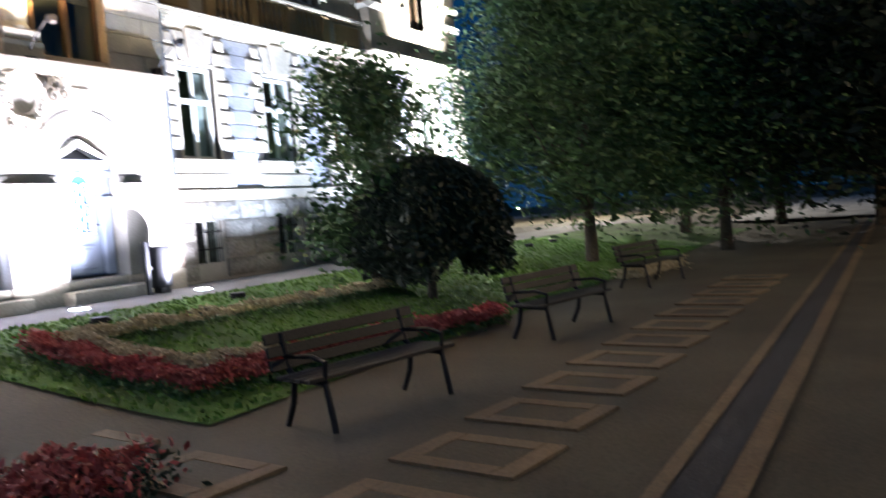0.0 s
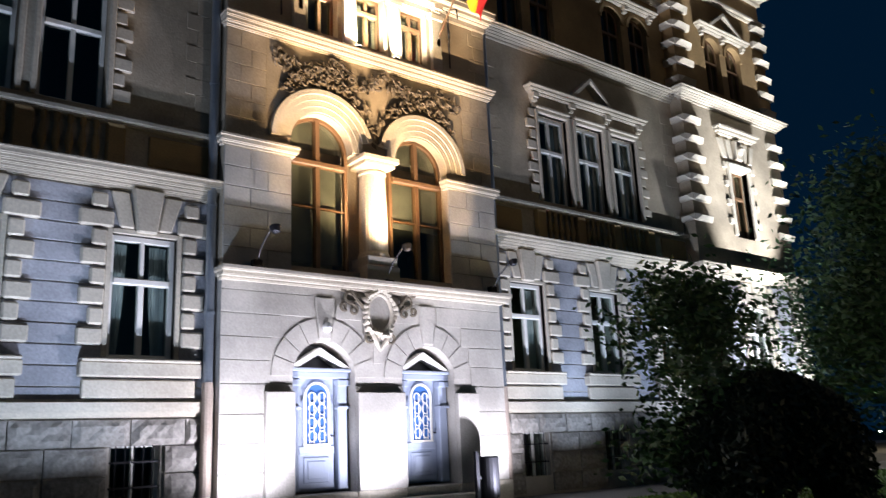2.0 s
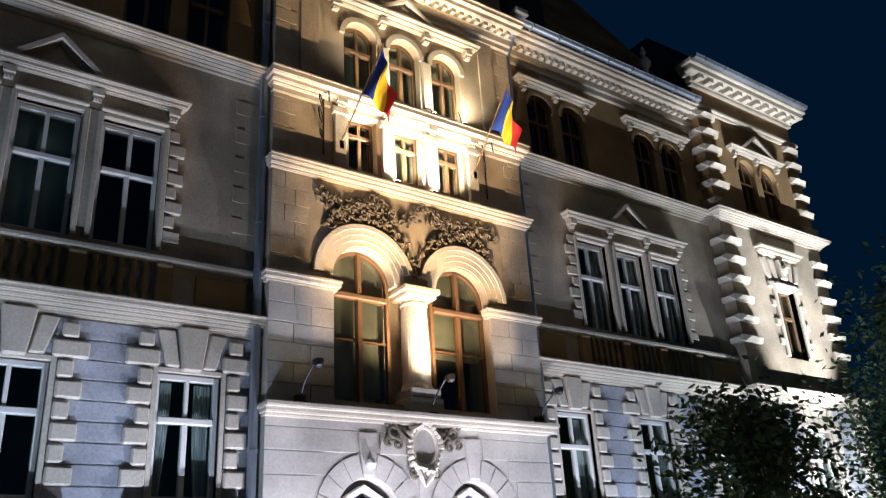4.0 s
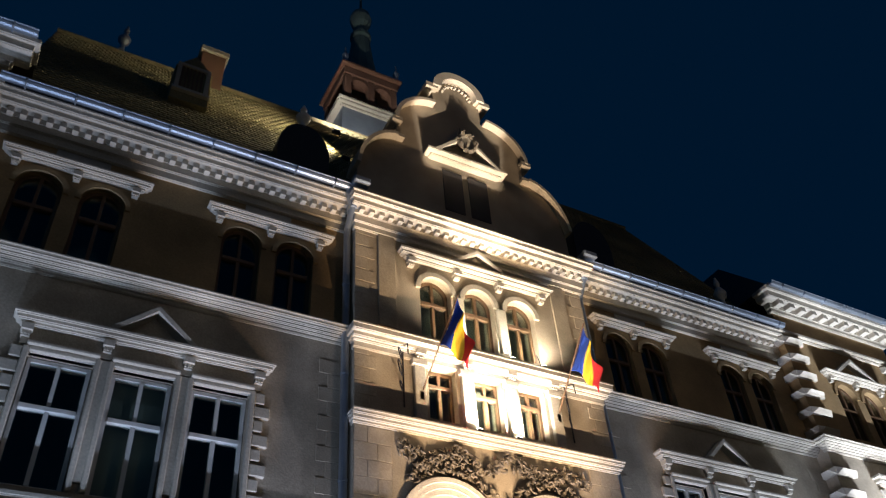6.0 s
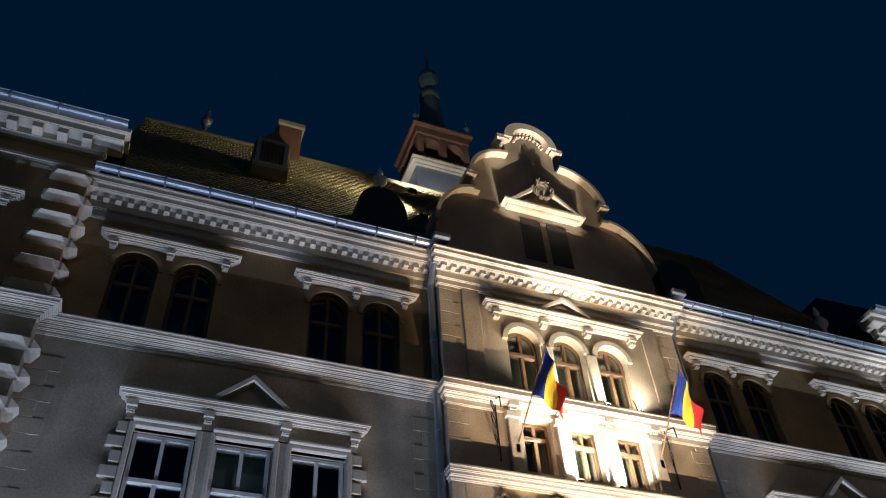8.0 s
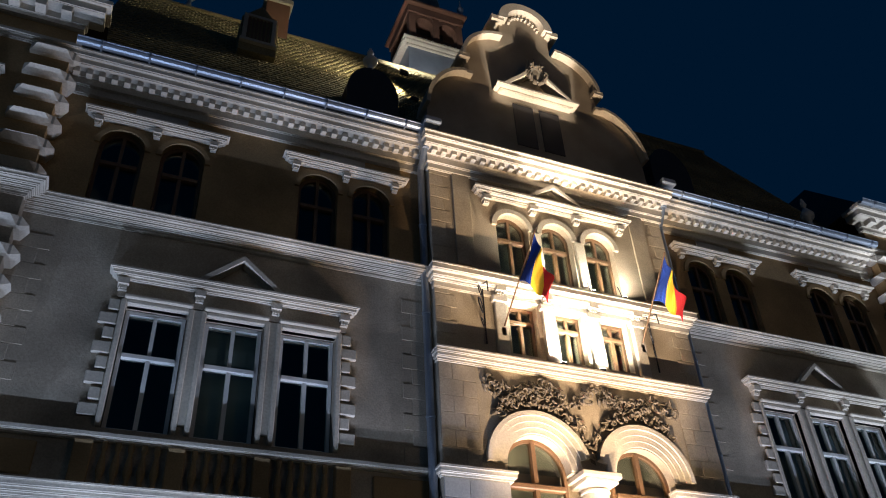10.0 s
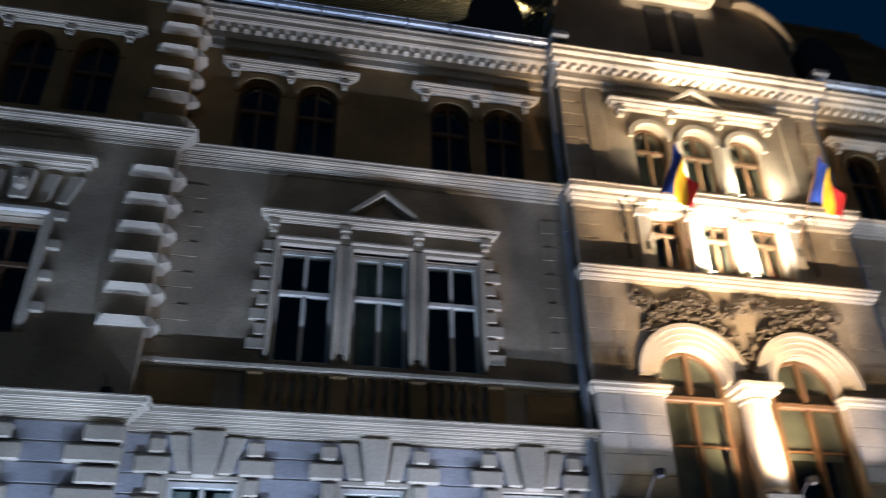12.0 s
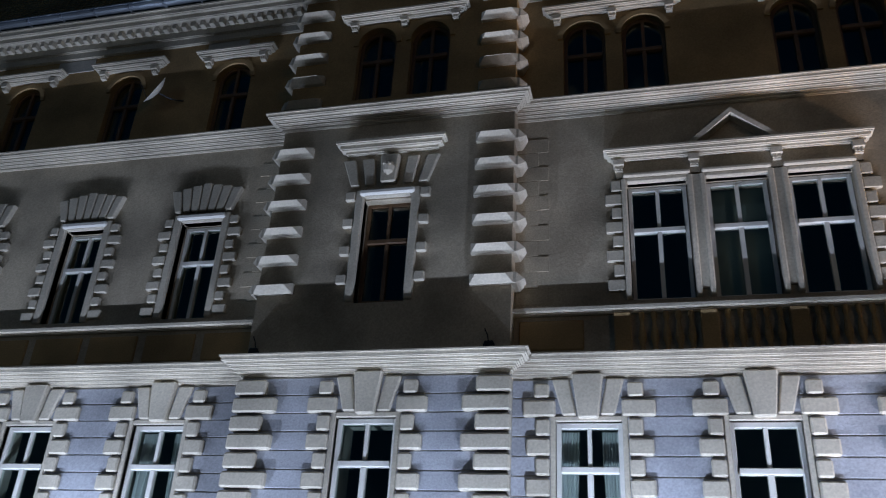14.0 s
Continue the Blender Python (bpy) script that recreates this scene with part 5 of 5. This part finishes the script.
bin_ = thing("litter_bin", "dark metal litter bin on a post beside the doorway", "bin", at=pose(2.28, -0.55, 0.57))
b = bmesh.new()
spin(b, [(0.19, 0.12), (0.21, 0.16), (0.22, 0.92), (0.20, 0.95)], 20)
part("drum", b, IRON, bin_, "dented dark sheet drum")
part("post", boxes((-0.36, -0.28, -0.04, 0.04, 0, 1.05), (-0.3, -0.2, -0.03, 0.03, 0.5, 0.56)), IRON, bin_)
part("foot", boxes((-0.12, 0.12, -0.12, 0.12, 0, 0.12)), IRON, bin_, bevel=0.02)


def flag(x, z, lean):
    f = thing("flag", "blue, yellow and red cloth flag on a slanted pole", "flag", "flags", at=pose(x, -0.1, z))
    b = bmesh.new()
    tip = Vector((lean, -1.15, 2.05))
    tube(b, [(0, 0.1, 0), tip], 0.02, 8)
    part("pole", b, BROWN_PAINT, f, "dark wooden pole")
    for k, m in enumerate((FLAG_BLUE, FLAG_YELLOW, FLAG_RED)):
        b = bmesh.new()
        g = []
        for i in range(7):
            u = k / 3 + i / 18
            col = []
            for j in range(13):
                v = j / 12
                p = tip * (0.97 - 0.46 * v * (1 - 0.7 * u))
                drop = Vector((0.32 * u + 0.07 * math.sin(9 * u + 3 * v), 0.1 * u * (1 - v) + 0.09 * math.sin(11 * u + 2 * v), -1.15 * u - 0.30 * v * u))
                col.append(b.verts.new(p + drop))
            g.append(col)
        for i in range(6):
            for j in range(12):
                b.faces.new((g[i][j], g[i + 1][j], g[i + 1][j + 1], g[i][j + 1]))
        o = part("stripe", b, m, f, ("blue", "yellow", "red")[k] + " cloth stripe")
        o.modifiers.new("thick", "SOLIDIFY").thickness = 0.006
    part("socket", boxes((-0.05, 0.05, 0.0, 0.12, -0.1, 0.1)), IRON, f)
    return f


flag(-1.78, 10.75, 0.42)
flag(1.85, 10.95, 0.3)
for x in (-2.2, 2.2):
    k = thing("wall_bracket", "black wrought-iron lantern bracket with scrolls on the wall", "bracket", "iron brackets", at=pose(x, 0, 0))
    b = bmesh.new()
    tube(b, [(0, -0.05, 10.4), (0, -0.06, 12.0)], 0.02, 6)
    for z, r in ((11.6, 0.2), (11.2, 0.26), (10.8, 0.16)):
        tube(b, [(-0.05 - r * (1 - t / 10) * (1 - math.cos(t)) * 0.6, -0.1 - 0.5 * r * (1 - math.cos(t)), z + r * (1 - t / 10) * math.sin(t)) for t in np.linspace(0, 6.3, 18)], 0.014, 5)
    tube(b, [(0, -0.05, 11.9), (-0.1, -0.5, 11.7), (-0.12, -0.55, 11.4)], 0.016, 6)
    part("scrollwork", b, IRON, k)
dish = thing("satellite_dish", "pale grey satellite dish on the wall beside a top window", "dish", at=pose(-20.1, BAY - 0.5, 13.35, 70, 0, -35))
b = bmesh.new()
spin(b, [(0.02, 0.0), (0.2, 0.03), (0.38, 0.11), (0.385, 0.12), (0.2, 0.045), (0.02, 0.015)], 20)
part("reflector", b, ASHLAR, dish)
b = bmesh.new()
tube(b, [(0, -0.35, 0.1), (0, -0.1, 0.45)], 0.012, 6)
part("arm", b, IRON, dish)
b = bmesh.new()
tube(b, [(0, 0, 0), (0, 0.1, -0.3), (0, 0.3, -0.55)], 0.02, 6)
part("mount", b, IRON, dish)

# ---- the ground ----
xs = sorted({*np.linspace(-400, 400, 17).tolist(), *np.linspace(-40, 60, 41).tolist()})
ys = sorted({-400.0, -200.0, -100.0, -50.0, -30.0, -20.0, *np.linspace(-14, 2, 33).tolist(), 30.0, 100.0, 200.0, 400.0})
b = bmesh.new()
g = [[b.verts.new((x, y, rise(x, y) - 0.01)) for y in ys] for x in xs]
for i in range(len(xs) - 1):
    for j in range(len(ys) - 1):
        b.faces.new((g[i][j], g[i + 1][j], g[i + 1][j + 1], g[i][j + 1]))
tagged(part("ground", b, PAVING, None, "brown paved ground that rises in a bank towards the building"), category="ground", kind="structure")


def sheet(name, x0, x1, y0, y1, lift, mat, label, category, nx=8, ny=16):
    b = bmesh.new()
    g = [[b.verts.new((x, y, rise(x, y) + lift)) for y in np.linspace(y0, y1, ny)] for x in np.linspace(x0, x1, nx)]
    for i in range(nx - 1):
        for j in range(ny - 1):
            b.faces.new((g[i][j], g[i + 1][j], g[i + 1][j + 1], g[i][j + 1]))
    return tagged(part(name, b, mat, None, label), category=category, kind="structure")


sheet("lawn", -4.1, 26.0, -8.2, -2.45, 0.012, GRASS_SOIL, "short green lawn on the bank before the building", "lawn", 40, 26)
sheet("walkway", -40, 30, -2.4, 0.4, 0.006, WALKWAY, "grey concrete walkway along the foot of the wall", "pavement")
sheet("drain_strip", -30, 60, -12.57, -12.30, 0.004, DARK_PAVING, "dark drain strip between pale kerb stones", "pavement", 4, 3)
for y, wide in ((-12.74, 0.16), (-12.29, 0.11)):
    sheet("kerb", -30, 60, y, y + wide, 0.012, PALE_PAVING, "pale kerb stones along the drain strip", "kerb", 4, 3)
sheet("road", 30, 75, -60, 60, 0.02, surface("pale_street", (0.38, 0.37, 0.36), 0.8), "pale lit street beyond the trees", "road", 4, 4)
for x, y in [(-5.3 + 1.13 * i, -10.85 - 0.02 * i) for i in range(12)] + [(-5.1, -9.1), (-4.95, -7.65), (-6.2, -9.3), (-6.1, -7.8)]:
    p = thing("paving_frame", "oblong frame of pale paving stones set in darker paving", "paving", "paving frames", "structure", pose(x, y, rise(x, y) + 0.004, 0, 0, -8))
    for a0, a1, c0, c1 in ((-0.37, 0.37, -0.52, -0.35), (-0.37, 0.37, 0.35, 0.52), (-0.37, -0.21, -0.34, 0.34), (0.21, 0.37, -0.34, 0.34)):
        part("slab", boxes((a0, a1, c0, c1, -0.03, 0.008)), PALE_PAVING, p)
    part("infill", boxes((-0.205, 0.205, -0.34, 0.34, -0.03, 0.004)), PAVING, p)

# ---- planting ----


def leaves(n, place, size, seed, flat=0.5):
    """Many small leaves: place(rnd) gives a point."""
    rnd = random.Random(seed)
    verts, faces = [], []
    for _ in range(n):
        p = place(rnd)
        if p is None:
            continue
        u = Vector((rnd.gauss(0, 1), rnd.gauss(0, 1), rnd.gauss(0, flat))).normalized()
        w = u.cross(Vector((rnd.gauss(0, 1), rnd.gauss(0, 1), rnd.gauss(0, 1)))).normalized()
        s = size * rnd.uniform(0.6, 1.4)
        k = len(verts)
        p = Vector(p)
        verts += [tuple(p - u * s), tuple(p + w * s * 0.45), tuple(p + u * s), tuple(p - w * s * 0.45)]
        faces.append((k, k + 1, k + 2, k + 3))
    me = bpy.data.meshes.new("crown")
    me.from_pydata(verts, [], faces)
    return me


def clump_tree(name, label, at, trunk_h, r, h, n, size, seed, mat, clumps=30, lean=0.0):
    """Trunk, limbs and a crown of leaf clumps with gaps."""
    t = thing(name, label, "tree", at=at)
    rnd = random.Random(seed)
    b = bmesh.new()
    tube(b, [(0, 0, -0.1), (0.05, 0.02, trunk_h * 0.5), (0.0 + lean, 0.05, trunk_h + h * 0.55)], [0.045 * h * 0.8, 0.036 * h * 0.8, 0.01 * h], 10)
    part("trunk", b, BARK, t)
    spots = []
    for _ in range(clumps):
        a, q, e = rnd.uniform(0, 6.283), math.sqrt(rnd.random()), rnd.random()
        wide = math.sin(math.pi * (0.18 + 0.74 * e)) ** 0.7
        spots.append((Vector((lean + r * q * wide * math.cos(a), r * q * wide * math.sin(a), trunk_h + h * e)), rnd.uniform(0.16, 0.32) * r))
    for k in range(min(9, clumps)):
        b = bmesh.new()
        tip = spots[k][0]
        tube(b, [(0, 0, trunk_h * rnd.uniform(0.7, 1.0)), tip * 0.5 + Vector((0, 0, 0.3)), tip], [0.03 * r, 0.018 * r, 0.006 * r], 6)
        part("limb", b, BARK, t)

    def place(q):
        c, s = q.choice(spots)
        return c + Vector((q.gauss(0, s), q.gauss(0, s), q.gauss(0, s * 0.75)))
    me = leaves(n, place, size, seed)
    me.materials.append(mat)
    o = new("crown", me)
    o.parent = t
    return t


clump_tree("tree", "broad leafy park tree with a dark trunk, standing on the lawn", pose(10.6, -6.7, rise(0, -6.7)), 2.0, 3.0, 5.0, 42000, 0.085, 21, LEAF, 70)
clump_tree("tree", "broad leafy park tree in deep shade on the lawn", pose(15.0, -9.2, 0), 2.2, 3.6, 5.4, 34000, 0.10, 22, LEAF, 70)
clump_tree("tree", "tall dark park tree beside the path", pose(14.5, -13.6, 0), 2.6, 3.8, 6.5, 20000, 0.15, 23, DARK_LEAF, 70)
clump_tree("tree", "dark park tree beyond the lawn", pose(22.0, -6.5, 0.3), 2.2, 4.4, 6.5, 16000, 0.18, 24, LEAF, 60)
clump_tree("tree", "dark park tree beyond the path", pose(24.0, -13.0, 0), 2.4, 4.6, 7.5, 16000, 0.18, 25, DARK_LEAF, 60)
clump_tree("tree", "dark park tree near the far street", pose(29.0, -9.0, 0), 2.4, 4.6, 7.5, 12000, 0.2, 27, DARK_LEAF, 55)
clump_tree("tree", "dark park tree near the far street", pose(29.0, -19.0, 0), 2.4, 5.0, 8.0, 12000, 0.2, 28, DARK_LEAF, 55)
clump_tree("ornamental_tree", "small loose-leaved ornamental tree in the flower bed before the wall", pose(3.1, -5.2, rise(0, -5.2)), 1.0, 1.35, 3.0, 9000, 0.08, 26, LEAF, 46)

bush = thing("weeping_tree", "dense dark weeping tree with a domed mop of leaves", "tree", at=pose(3.15, -6.3, rise(0, -6.3)))
b = bmesh.new()
tube(b, [(0, 0, -0.1), (0.06, 0, 0.8), (0, 0.04, 1.9)], [0.09, 0.07, 0.06], 10)
part("trunk", b, BARK, bush)


def mop(q):
    a, e = q.uniform(0, 6.283), q.random()
    z = 0.35 + 2.1 * e ** 0.8
    hang = 0.55 + 0.5 * math.sin(3 * a + 1) * 0.6
    if z < hang:
        return None
    rad = 1.5 * math.sqrt(max(0.0, 1 - max(0.0, (z - 1.2) / 1.28) ** 2)) * (0.86 + 0.08 * math.sin(4 * a) + 0.06 * math.sin(7 * a + 2))
    rad *= q.uniform(0.62, 1.04)
    return (rad * math.cos(a), rad * math.sin(a), z)


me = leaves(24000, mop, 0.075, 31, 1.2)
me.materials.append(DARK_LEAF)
o = new("crown", me)
o.parent = bush


def border(name, label, pts, width, n, mat, seed, height=0.3, up=0.0):
    def place(q):
        k = q.randrange(len(pts) - 1)
        (xa, ya), (xb, yb) = pts[k], pts[k + 1]
        t = q.random()
        x, y = xa + (xb - xa) * t + q.gauss(0, width * 0.4), ya + (yb - ya) * t + q.gauss(0, width * 0.4)
        lump = 0.5 + 0.5 * math.sin(7 * x + 2) * math.sin(6 * y)
        return (x, y, rise(x, y) + up + abs(q.random() * height * (0.5 + 0.5 * lump)))
    me = leaves(n, place, 0.035, seed, 1.0)
    me.materials.append(mat)
    return tagged(new(name, me), label, "flowers", kind="stuff")


OUTER = [(3.6, -5.3), (1.8, -5.1), (-1.4, -4.7), (-3.2, -4.5), (-3.42, -6.0), (-3.35, -7.38), (-1.9, -7.42), (0.4, -7.9), (1.8, -8.2)]
INNER = [(3.6, -5.5), (-1.4, -4.98), (-2.95, -4.85), (-3.1, -6.0), (-3.02, -7.08), (-1.9, -7.15)]
border("flower_border", "green leaves of the flower border round the lawn bed", OUTER, 0.34, 12000, LEAF, 41, 0.16)
border("flower_border", "red and pink bedding flowers round the lawn bed", OUTER[3:], 0.22, 16000, RED_PETAL, 42, 0.2, 0.1)
border("flower_border", "cream bedding flowers along the inner rim of the bed", INNER, 0.16, 11000, PALE_PETAL, 43, 0.16, 0.16)
border("flower_border", "red bedding flowers in a bed beside the path", [(-7.2, -8.4), (-6.2, -8.7), (-5.7, -8.9)], 0.5, 4000, RED_PETAL, 44, 0.3, 0.1)
border("flower_border", "green leaves in a bed beside the path", [(-7.4, -8.3), (-6.2, -8.6), (-5.6, -8.9)], 0.55, 4000, DARK_LEAF, 45, 0.25)
border("flower_border", "cream bedding flowers on the far lawn", [(7.0, -8.6), (10.0, -8.9)], 0.4, 3000, PALE_PETAL, 46, 0.25, 0.05)


def blade_spot(q):
    x, y = q.uniform(-4.1, 16.0), q.uniform(-8.2, -2.5)
    return (x, y, rise(x, y) + 0.02)


me = leaves(16000, blade_spot, 0.04, 51, 2.5)
me.materials.append(BLADE)
tagged(new("grass", me), "short green grass blades of the lawn", "grass", kind="stuff")

# ---- benches ----


def bench(at):
    t = thing("park_bench", "dark slatted park bench on curved iron legs beside the path", "bench", "park benches", at=at)
    for k in range(4):
        part("seat_slat", boxes((-0.9, 0.9, -0.22 + 0.115 * k, -0.12 + 0.115 * k, 0.43, 0.465)), BENCH_WOOD, t, bevel=0.008)
    for k in range(3):
        o = part("back_slat", boxes((-0.9, 0.9, -0.015, 0.015, 0, 0.095)), BENCH_WOOD, t, bevel=0.006)
        o.matrix_basis = pose(0, 0.27 + 0.03 * k, 0.50 + 0.11 * k, -14)
    for x in (-0.72, 0.72):
        b = bmesh.new()
        tube(b, [(x, -0.28, 0.0), (x, -0.24, 0.2), (x, -0.2, 0.40), (x, 0.2, 0.42), (x, 0.27, 0.5), (x, 0.34, 0.80)], 0.028, 8)
        tube(b, [(x, 0.2, 0.42), (x, 0.24, 0.2), (x, 0.34, 0.0)], 0.028, 8)
        tube(b, [(x, -0.2, 0.4), (x, -0.22, 0.58), (x, -0.05, 0.62), (x, 0.29, 0.60)], 0.022, 8)
        part("leg", b, IRON, t, "curved black iron leg and armrest")
    return t


bench(pose(-3.2, -9.35, 0, 0, 0, -12))
bench(pose(1.1, -9.55, 0, 0, 0, -12))
bench(pose(6.6, -9.3, 0, 0, 0, -12))


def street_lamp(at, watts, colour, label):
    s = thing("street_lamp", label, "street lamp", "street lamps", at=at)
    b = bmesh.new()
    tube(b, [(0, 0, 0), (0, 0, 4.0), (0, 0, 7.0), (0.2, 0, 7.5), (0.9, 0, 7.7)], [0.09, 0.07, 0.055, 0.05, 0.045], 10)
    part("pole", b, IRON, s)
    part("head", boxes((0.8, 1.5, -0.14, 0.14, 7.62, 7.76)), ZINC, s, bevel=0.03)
    part("lens", boxes((0.85, 1.45, -0.1, 0.1, 7.60, 7.615)), glow("pole_lamp_lens", colour, 20), s)
    lamp = bpy.data.lights.new("pole_light", "POINT")
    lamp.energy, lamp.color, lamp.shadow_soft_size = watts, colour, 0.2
    new("pole_light", lamp).matrix_world = at @ pose(1.15, 0, 7.4)
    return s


# two unseen fill lamps, added behind the path to tint the unlit walls
street_lamp(pose(-24, -26, 0), 380, (0.55, 0.80, 1.0), "tall pole with a cool fill lamp, added unseen behind the path")
street_lamp(pose(10, -27, 0), 850, (1.0, 0.74, 0.45), "tall pole with a warm fill lamp, added unseen behind the path")
street_lamp(pose(38, 4, 0), 3000, (1.0, 0.9, 0.75), "tall street lamp on the far street")
